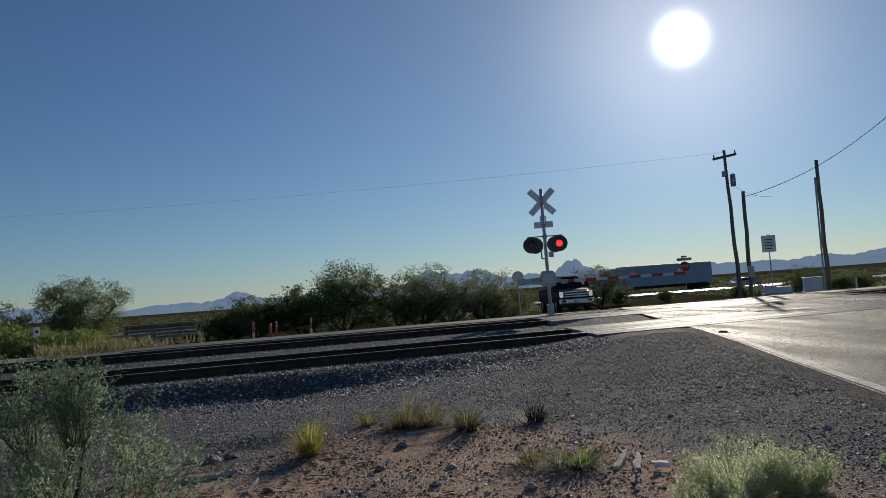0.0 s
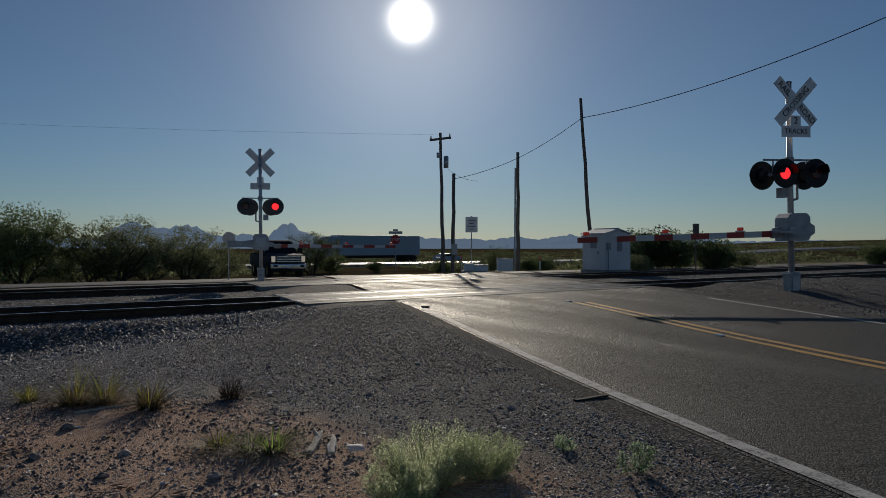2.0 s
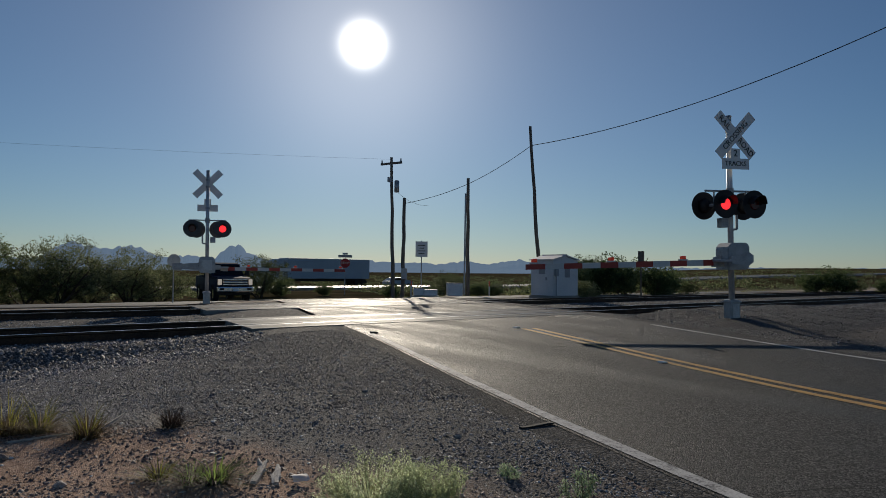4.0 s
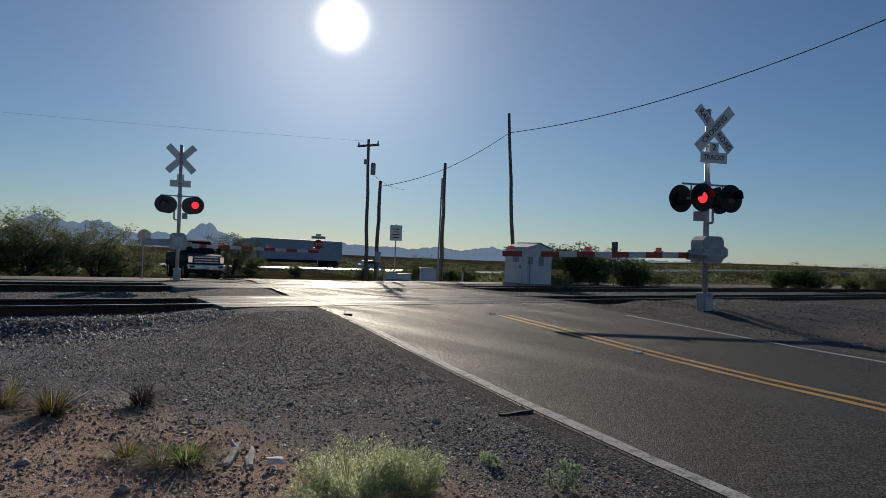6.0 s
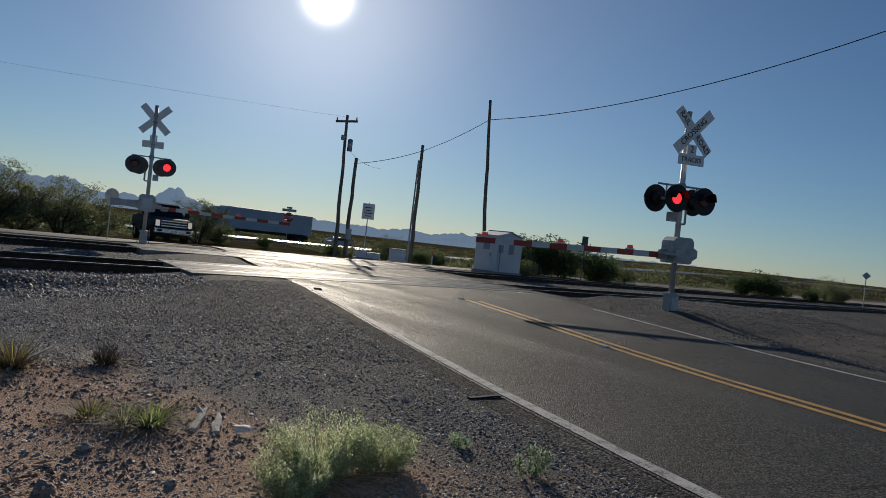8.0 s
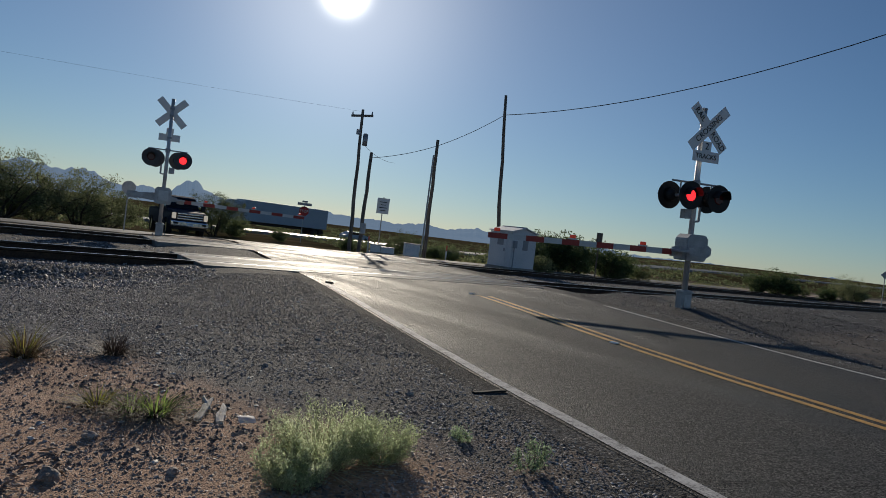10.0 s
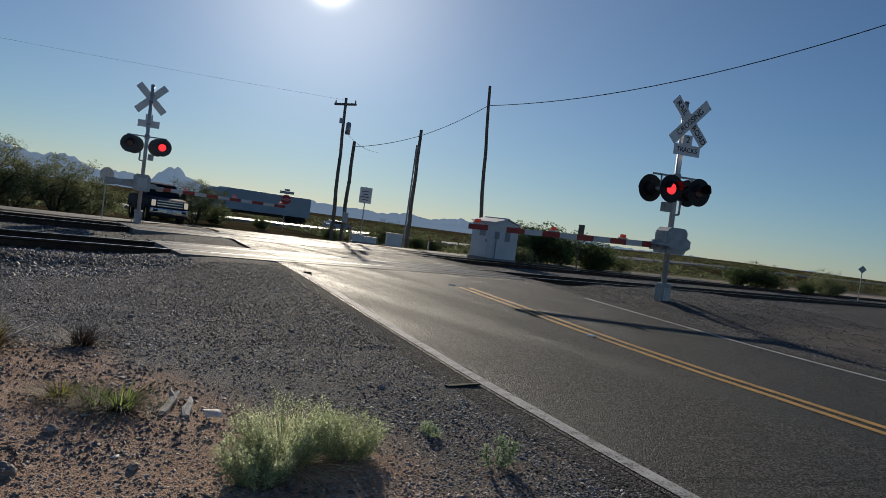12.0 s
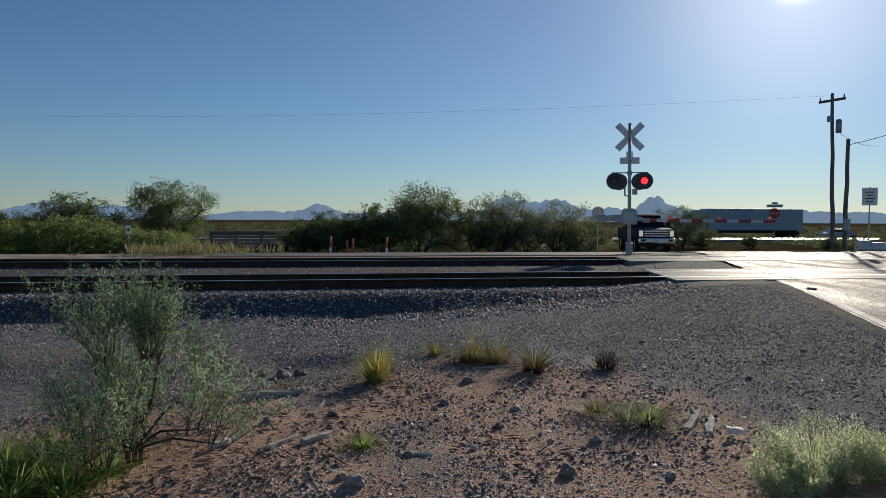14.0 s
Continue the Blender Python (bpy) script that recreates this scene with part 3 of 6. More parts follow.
for qa, qb, mt, lab in ((-0.12, 0.00, M_WHITE_LINE, "worn white edge line"), (6.36, 6.48, M_WHITE_LINE, "worn white edge line"),
                        (3.02, 3.14, M_YELLOW_LINE, "faded yellow centre line"), (3.27, 3.39, M_YELLOW_LINE, "faded yellow centre line")):
    tagged(strip("road_marking", qa, qb, -60, 11.6, 0.005, mt, 0.4, 0.012), lab, "road marking", kind="structure")


def along_strip(name, s0, s1, n0, n1, z, mat, label, category, edge=0.35):
    """A road that runs beside the tracks, with uneven edges."""
    verts, faces, k = [], [], int((s1 - s0) / 1.5)
    for i in range(k + 1):
        s = s0 + (s1 - s0) * i / k
        for c in range(5):
            n = n0 + (n1 - n0) * c / 4
            if c in (0, 4):
                n += edge * noise.noise(Vector((s * 0.25, c, 4)))
            x, y = plan(s, n)
            verts.append((x, y, (z if z is not None else land(x, y) + 0.03) + (rise(x, y) if z is not None else 0)))
    for i in range(k):
        for c in range(4):
            a = i * 5 + c
            faces.append((a, a + 1, a + 6, a + 5))
    return tagged(new(name, mesh_of(name, verts, faces, mat, True)), label, category, kind="structure")


along_strip("frontage_road", -3, 60, 25.0, 31.0, None, M_OLD_ASPHALT, "sun-bleached paved road beyond the tracks", "road")


def highway(s0, s1, n0, n1, lift=0.30):
    """Lanes on a low bank."""
    verts, faces, k = [], [], int((s1 - s0) / 4)
    for i in range(k + 1):
        s = s0 + (s1 - s0) * i / k
        x, y = plan(s, (n0 + n1) / 2)
        top = land(x, y) + lift
        for n, dz in ((n0 - 1.5, -0.9), (n0, 0.0), (n1, 0.05), (n1 + 1.5, -0.9)):
            x, y = plan(s, n)
            verts.append((x, y, top + dz))
    for i in range(k):
        for c in range(3):
            q = i * 4 + c
            faces.append((q, q + 1, q + 5, q + 4))
    return tagged(new("highway", mesh_of("highway", verts, faces, M_HIGHWAY)), "distant pale highway lanes on a low bank", "highway", kind="structure")


highway(-20, 300, 64, 69)
highway(-20, 300, 89, 97, 0.0)


# ---- railway ----
def rail_mesh(length):
    foot = [(-0.07, 0.0), (0.07, 0.0), (0.07, 0.012), (0.012, 0.03), (0.012, 0.125), (0.036, 0.14), (0.036, 0.172), (-0.036, 0.172), (-0.036, 0.14), (-0.012, 0.125), (-0.012, 0.03), (-0.07, 0.012)]
    bm = bmesh.new()
    prism(bm, foot, -length / 2, length / 2)
    me = done("rail", bm, [M_RAIL_SIDE, M_RAIL_HEAD])
    for p in me.polygons:
        if p.normal.z > 0.9 and p.center.z > 0.15:
            p.material_index = 1
    return me


def tie_mesh():
    bm = bmesh.new()
    box(bm, -1.3, 1.3, -0.115, 0.115, -0.15, 0.0, 0.012)
    return done("tie", bm, M_TIE)


RAIL, TIE = rail_mesh(360.0), tie_mesh()


def railway(n, label):
    x, y = plan(0, n)
    root = thing("railway_track", Matrix.Translation((x, y, RAIL_TOP - 0.172)) @ Matrix.Rotation(math.atan2(UY, UX) - math.pi / 2, 4, "Z"), label, "railway track", "railway tracks", "structure")
    for side in (-0.755, 0.755):
        r = part("rail", RAIL, None, root, "rusty steel rail with a polished head")
        r.location = (side, 0, 0)
    for i in range(-46, 84):
        t = part("tie", TIE, None, root)
        s = i * 0.53
        t.location = (0.03 * math.sin(i * 2.3), s, 0.012 * math.sin(i * 1.7) - 0.005)
    return root


railway(TRACK_NEAR, "near railway track with rusty rails on dark ballast")
railway(TRACK_FAR, "far railway track with rusty rails on dark ballast")


def crossing_panels(n, s0, s1, label):
    root = thing("crossing_surface", Matrix.Translation((0, 0, 0)), label, "crossing panel", "crossing surfaces", "structure")
    k = int(round((s1 - s0) / 2.45))
    for a, b in ((-1.65, -1.26), (-1.23, -0.83), (-0.66, -0.235), (-0.205, 0.205), (0.235, 0.66), (0.83, 1.30)):
        for i in range(k):
            u0, u1 = s0 + (s1 - s0) * i / k + 0.012, s0 + (s1 - s0) * (i + 1) / k - 0.012
            bm = bmesh.new()
            box(bm, u0, u1, a, b, -0.12, 0.0, 0.012)
            # the ends follow the road's skew
            skew = 0.27
            ox, oy = plan(0, n)
            for v in bm.verts:
                s, m = v.co.x + skew * v.co.y, v.co.y
                v.co = Vector((ox + UX * s + NX * m, oy + UY * s + NY * m, RAIL_TOP + 0.004 + v.co.z))
            part("panel", bm, M_CONCRETE, root)
    return root


crossing_panels(TRACK_NEAR, 6.9, 16.7, "concrete crossing panels between the near rails")
crossing_panels(TRACK_FAR, 8.9, 18.7, "concrete crossing panels between the far rails")


# ---- crossing signals ----
ROAD_AZ = math.degrees(math.atan(ROAD_SLOPE))


def flat_bar(bm, length, width, thick, m):
    box(bm, -length / 2, length / 2, -thick / 2, thick / 2, -width / 2, width / 2, 0.004, m)


def signal(m, reach, drop, lit, height, lean, paint, label):
    """A crossing signal with its gate down. Local -y faces the driver; the arm reaches to local -x."""
    root = thing("crossing_signal", m @ Matrix.Rotation(radians(lean), 4, "Y"), label, "crossing signal", "crossing signals")
    bm = bmesh.new()
    tube(bm, (0, 0, 0.3), (0, 0, height), 0.062, 0.058, 14)
    part("mast", bm, M_ALU, root, "tall aluminium mast", True)
    bm = bmesh.new()
    tube(bm, (0, 0, height), (0, 0, height + 0.03), 0.07, 0.05, 14)
    part("mast_cap", bm, M_GALV, root)
    # junction base
    bm = bmesh.new()
    box(bm, -0.12, 0.12, -0.12, 0.12, 0.02, 0.46, 0.02)
    box(bm, -0.14, 0.14, -0.14, 0.14, 0.40, 0.43, 0.006)
    base = part("junction_base", bm, M_GALV, root, "square cast junction base")
    bm = bmesh.new()
    box(bm, -0.08, 0.08, -0.135, -0.122, 0.08, 0.36, 0.006)
    part("cover_plate", bm, M_ALU, base)
    bm = bmesh.new()
    box(bm, -0.21, 0.21, -0.21, 0.21, -0.45, 0.0, 0.02)
    part("foundation", bm, M_CONCRETE, root, "concrete foundation block")
    for sx in (-0.18, 0.18):
        for sy in (-0.18, 0.18):
            bm = bmesh.new()
            tube(bm, (sx, sy, 0.0), (sx, sy, 0.12), 0.014, 0.014, 6)
            part("anchor_bolt", bm, M_GALV, root)
    # crossbuck
    zc, yf = height - 0.42, -0.20
    for k, (ang, word) in enumerate(((-45, "RAILROAD"), (45, "CROSSING"))):
        bm = bmesh.new()
        mm = Matrix.Translation((0, yf - 0.006 * k, zc)) @ Matrix.Rotation(radians(-ang), 4, "Y")
        flat_bar(bm, 1.22, 0.23, 0.004, mm)
        blade = part("crossbuck_blade", bm, [M_SIGN_WHITE], root, "white reflective crossbuck blade")
        if k == 0:
            for u, w in ((-0.36, "RAIL"), (0.36, "ROAD")):
                letters(w, 0.17, M_LETTER, blade, mm @ Matrix.Translation((u, -0.006, 0)) @ Matrix.Rotation(radians(90), 4, "X"))
        else:
            letters(word, 0.17, M_LETTER, blade, mm @ Matrix.Translation((0, -0.006, 0)) @ Matrix.Rotation(radians(90), 4, "X"))
    for z in (zc + 0.12, zc - 0.12, zc - drop - 0.02):
        bm = bmesh.new()
        box(bm, -0.02, 0.02, yf + 0.004, 0.07, z - 0.02, z + 0.02, 0.004)
        tube(bm, (0, 0, z - 0.03), (0, 0, z + 0.03), 0.075, 0.075, 14)
        part("sign_bracket", bm, M_GALV, root)
    # number-of-tracks sign: an upside-down T
    bm = bmesh.new()
    zt = zc - drop
    outline = [(-0.34, -0.115), (0.34, -0.115), (0.34, 0.115), (0.115, 0.115), (0.115, 0.32), (-0.115, 0.32), (-0.115, 0.115), (-0.34, 0.115)]
    prism(bm, [(x, zt + z) for x, z in outline], yf - 0.002, yf + 0.002)
    plate = part("tracks_sign", bm, M_SIGN_WHITE, root, "white plate for the number of tracks")
    letters("2", 0.20, M_LETTER, plate, Matrix.Translation((0, yf - 0.005, zt + 0.215)) @ Matrix.Rotation(radians(90), 4, "X"))
    letters("TRACKS", 0.145, M_LETTER, plate, Matrix.Translation((0, yf - 0.005, zt)) @ Matrix.Rotation(radians(90), 4, "X"))
    # flashing lights on a cross arm
    zl = height * 0.566
    bm = bmesh.new()
    tube(bm, (-0.62, 0, zl + 0.30), (0.62, 0, zl + 0.30), 0.022, 0.022, 10)
    tube(bm, (0, 0, zl + 0.22), (0, 0, zl + 0.36), 0.08, 0.08, 12)
    part("cross_arm", bm, M_GALV, root)
    for side in (-1, 1):
        for face in (-1, 1):
            sx = side * (0.36 if face < 0 else 0.50)
            lamp_z, y0 = zl, (0.20 if face > 0 else -0.31)
            bm = bmesh.new()
            tube(bm, (sx, y0, lamp_z), (sx, y0 + 0.012 * face, lamp_z), 0.295, 0.295, 28)
            disc = part("lamp_background", bm, paint, root, "round signal background")
            bm = bmesh.new()
            tube(bm, (sx, y0 - 0.13 * face, lamp_z), (sx, y0, lamp_z), 0.10, 0.16, 18)
            part("lamp_housing", bm, paint, disc, "", True)
            bm = bmesh.new()
            on = face == lit[1] and sx * lit[0] > 0
            tube(bm, (sx, y0 + 0.012 * face, lamp_z), (sx, y0 + 0.03 * face, lamp_z), 0.12, 0.10, 20)
            part("lens", bm, M_RED_LIT if on else M_RED_DARK, disc, "glowing red lens" if on else "unlit dark red lens")
            # hood over the upper half of the lens
            bm = bmesh.new()
            seg = 14
            ring = []
            for j in range(seg + 1):
                a = math.pi * j / seg
                ring.append([bm.verts.new((sx + r * math.cos(a), y0 + yy * face, lamp_z + r * math.sin(a))) for r, yy in ((0.175, 0.01), (0.165, 0.30 - 0.10 * abs(math.cos(a))), (0.158, 0.30 - 0.10 * abs(math.cos(a))), (0.168, 0.01))])
            for j in range(seg):
                for c in range(3):
                    bm.faces.new((ring[j][c], ring[j + 1][c], ring[j + 1][c + 1], ring[j][c + 1]))
            part("hood", bm, paint, disc)
        bm = bmesh.new()
        tube(bm, (side * 0.40, 0, zl + 0.30), (side * 0.40, 0, zl - 0.02), 0.018, 0.018, 8)
        tube(bm, (side * 0.36, -0.22, zl), (side * 0.46, 0.12, zl), 0.03, 0.03, 8)
        part("lamp_hanger", bm, M_GALV, root)
    # small boxes and conduit below the lights
    bm = bmesh.new()
    box(bm, -0.27, -0.09, -0.07, 0.09, zl - 0.47, zl - 0.27, 0.012)
    part("terminal_box", bm, M_GALV, root, "small grey terminal box")
    bm = bmesh.new()
    tube(bm, (0.16, 0, zl - 0.20), (0.16, 0, zl - 0.50), 0.028, 0.028, 8)
    tube(bm, (0.16, 0, zl - 0.50), (0, 0, zl - 0.52), 0.022, 0.022, 8)
    part("bell_conduit", bm, M_GALV, root)
    # gate mechanism
    bm = bmesh.new()
    prism(bm, [(-0.27, 1.18), (0.22, 1.18), (0.27, 1.26), (0.27, 1.66), (0.20, 1.74), (-0.18, 1.74), (-0.27, 1.64)], 0.10, 0.52)
    bmesh.ops.bevel(bm, geom=list(bm.edges), offset=0.018, segments=2, affect="EDGES")
    mech = part("gate_mechanism", bm, M_GALV, root, "grey metal gate mechanism housing")
    bm = bmesh.new()
    box(bm, -0.16, 0.16, 0.521, 0.545, 1.28, 1.62, 0.012)
    part("access_cover", bm, M_ALU, mech)
    for dx, dz in ((-0.03, 1.52), (0.04, 1.52), (0.0, 1.47), (0.04, 1.42)):
        bm = bmesh.new()
        tube(bm, (0.27 + 0.002, 0.31 + dx * 2, dz), (0.285, 0.31 + dx * 2, dz), 0.016, 0.016, 8)
        part("bolt", bm, M_BLACK, mech)
    for z in (1.30, 1.60):
        bm = bmesh.new()
        tube(bm, (0, 0, z - 0.03), (0, 0, z + 0.03), 0.08, 0.08, 14)
        box(bm, -0.05, 0.05, 0.04, 0.12, z - 0.03, z + 0.03, 0.004)
        part("clamp", bm, M_GALV, root)
    # arms of the counterweight at both sides of the mast
    for y in (0.04, 0.60):
        bm = bmesh.new()
        prism(bm, [(-0.46, 1.30), (min(0.30, reach - 0.1), 1.27), (reach, 1.33), (reach, 1.47), (min(0.30, reach - 0.1), 1.53), (-0.46, 1.44)], y - 0.012, y + 0.012)
        part("support_arm", bm, M_GALV, root, "grey steel arm of the counterweight")
    bm = bmesh.new()
    box(bm, reach - 0.30, reach + 0.02, 0.53, 0.59, 1.28, 1.52, 0.01)
    part("counterweight", bm, M_GALV, root, "dark steel counterweight block")
    bm = bmesh.new()
    box(bm, -0.72, -0.42, 0.02, 0.62, 1.34, 1.39, 0.006)
    box(bm, -0.70, -0.46, 0.26, 0.36, 1.24, 1.40, 0.01)
    part("arm_adapter", bm, M_GALV, root, "bracket that holds the gate arm")
    # the arm, in red and white pieces
    y, count, length = 0.30, 11, 4.30
    x0 = -0.55
    for k in range(count):
        a, b = k / count, (k + 1) / count
        bm = bmesh.new()
        box(bm, x0 - length * b + 0.001, x0 - length * a - 0.001, y - 0.018, y + 0.018, 0, 1)
        for v in bm.verts:
            u = (x0 - v.co.x) / length
            half = 0.062 - 0.012 * u
            v.co.z = 1.33 - 0.055 * u + (half if v.co.z > 0.5 else -half)
        part("arm_stripe", bm, M_ARM_RED if k % 2 == 0 else M_ARM_WHITE, root, "red stripe of the gate arm" if k % 2 == 0 else "white stripe of the gate arm")
    for u in (0.20, 0.58, 0.96):
        x, z = x0 - length * u, 1.33 - 0.055 * u + 0.055
        bm = bmesh.new()
        box(bm, x - 0.09, x + 0.09, y - 0.035, y + 0.035, z, z + 0.03, 0.006)
        lamp = part("arm_light", bm, M_ARM_WHITE, root, "small red light on the gate arm")
        bm = bmesh.new()
        box(bm, x - 0.05, x + 0.05, y - 0.045, y + 0.045, z + 0.028, z + 0.095, 0.02)
        part("lens", bm, M_AMBER_LIT, lamp)
    # the whole mechanism hangs on the driver's side, a little lower
    for ob in root.children:
        if ob.name.split(".")[0] in ("gate_mechanism", "support_arm", "counterweight", "arm_adapter", "arm_stripe", "arm_light", "clamp"):
            ob.location = (0, 0 if ob.name.startswith("clamp") else -0.36 if ob.name.startswith("gate_mech") else -0.62, -0.09)
    return root


NEAR_SIGNAL = Matrix.Translation((15.16, 11.89, 0.10)) @ Matrix.Rotation(radians(-ROAD_AZ), 4, "Z") @ Matrix.Diagonal((1.13, 1.13, 1.13, 1))
FAR_SIGNAL = Matrix.Translation((6.42, 26.5, 0.0)) @ Matrix.Rotation(radians(180 - ROAD_AZ), 4, "Z")
signal(NEAR_SIGNAL, 0.08, 0.60, (-1, -1), 4.32, -1.2, M_BLACK, "aluminium railroad crossing signal with lowered striped gate")
signal(FAR_SIGNAL, 1.10, 0.84, (-1, 1), 4.60, 0.4, M_HAZED_BLACK, "railroad crossing signal seen from behind beside a pickup")


# ---- poles and wires ----
def utility_pole(base, top, r0, r1, label, extras):
    root = thing("utility_pole", Matrix.Translation(base), label, "utility pole", "utility poles")
    b, t = Vector((0, 0, -0.3)), Vector(top) - Vector(base)
    bm = bmesh.new()
    k = 8
    pts = [b.lerp(t, i / k) + Vector((0.02 * math.sin(i * 2.1 + r0 * 90), 0.02 * math.cos(i * 1.7), 0)) * (0 < i < k) for i in range(k + 1)]
    rings = [[bm.verts.new(p + Vector(((r0 + (r1 - r0) * i / k) * math.cos(math.pi * j / 6), (r0 + (r1 - r0) * i / k) * math.sin(math.pi * j / 6), 0))) for j in range(12)] for i, p in enumerate(pts)]
    for i in range(k):
        for j in range(12):
            bm.faces.new((rings[i][j], rings[i][(j + 1) % 12], rings[i + 1][(j + 1) % 12], rings[i + 1][j]))
    bm.faces.new(rings[-1])
    part("pole", bm, M_POLE, root, "weathered dark wooden pole", True)
    if "arm" in extras:
        bm = bmesh.new()
        box(bm, -0.62, 0.62, -0.06, 0.06, -0.06, 0.06, 0.01, Matrix.Translation(t - Vector((0, 0, 0.35))) @ Matrix.Rotation(radians(-40), 4, "Z") @ Matrix.Rotation(radians(-5), 4, "Y"))
        arm = part("crossarm", bm, M_POLE, root)
        for u in (-0.55, 0.55):
            bm = bmesh.new()
            c = t + Vector((u * math.cos(radians(-40)), u * math.sin(radians(-40)), -0.22 + 0.05 * u / 0.55))
            tube(bm, c - Vector((0, 0, 0.08)), c + Vector((0, 0, 0.10)), 0.045, 0.03, 10)
            part("insulator", bm, M_GALV, arm)
    if "transformer" in extras:
        bm = bmesh.new()
        c = Vector((t.x * 0.75 + 0.23, -0.08, t.z - 2.0))
        tube(bm, c, c + Vector((0, 0, 0.62)), 0.14, 0.14, 16)
        tube(bm, c + Vector((0, 0, 0.62)), c + Vector((0, 0, 0.68)), 0.14, 0.09, 16)
        part("transformer", bm, M_GALV, root, "grey can transformer", True)
        bm = bmesh.new()
        box(bm, t.x - 0.28, t.x - 0.05, -0.05, 0.05, t.z - 1.45, t.z - 1.15, 0.02)
        part("cutout_fuse", bm, M_GALV, root)
    if "conduit" in extras:
        bm = bmesh.new()
        tube(bm, (-0.30, -0.12, 0.0), (t.x - 0.24, t.y - 0.12, t.z - 0.9), 0.045, 0.045, 8)
        part("conduit_riser", bm, M_GALV, root)
    if "meter" in extras:
        bm = bmesh.new()
        box(bm, -0.16, 0.14, -0.28, -0.14, 1.0, 1.6, 0.02)
        part("meter_box", bm, M_GALV, root)
    return root


utility_pole((19.66, 38.31, -0.22), (19.52, 38.42, 7.72), 0.115, 0.075, "tall wooden utility pole with crossarm and transformer", ("arm", "transformer"))
utility_pole((20.13, 38.06, -0.20), (20.18, 38.03, 5.40), 0.115, 0.09, "plain wooden utility pole with a meter box", ("meter",))
utility_pole((23.31, 36.19, -0.05), (23.30, 36.20, 6.58), 0.12, 0.085, "wooden utility pole with a conduit riser", ("conduit",))
utility_pole((25.45, 32.25, 0.05), (24.93, 32.59, 9.15), 0.115, 0.075, "tall dark wooden utility pole behind the shed", ())


def wire(a, b, sag, r, label):
    cu = bmesh.new()
    a, b = Vector(a), Vector(b)
    k = 26
    q = (b - a).to_track_quat("Z", "Y")
    rings = []
    for i in range(k + 1):
        u = i / k
        p = a.lerp(b, u) - Vector((0, 0, 4 * sag * u * (1 - u)))
        rings.append([cu.verts.new(p + q @ Vector((r * math.cos(2 * math.pi * j / 5), r * math.sin(2 * math.pi * j / 5), 0))) for j in range(5)])
    for i in range(k):
        for j in range(5):
            cu.faces.new((rings[i][j], rings[i][(j + 1) % 5], rings[i + 1][(j + 1) % 5], rings[i + 1][j]))
    ob = new("overhead_wire", done("overhead_wire", cu, M_WIRE))
    return tagged(ob, label, "wire", "overhead wires")


wire((20.20, 38.00, 5.10), (23.30, 36.20, 6.25), 0.12, 0.016, "black overhead wire between two poles")
wire((23.30, 36.20, 6.25), (24.98, 32.55, 8.10), 0.12, 0.016, "black overhead wire between two poles")
wire((24.98, 32.55, 8.10), (30.6, 1.4, 15.5), 1.83, 0.020, "black overhead wire sagging over the road")
wire((19.7, 38.4, 5.9), (22.6, 39.5, 5.2), 0.25, 0.008, "thin service wire at the transformer pole")
wire((-70, 62, 10.8), (19.5, 38.4, 7.6), 1.3, 0.004, "thin distant overhead wire")


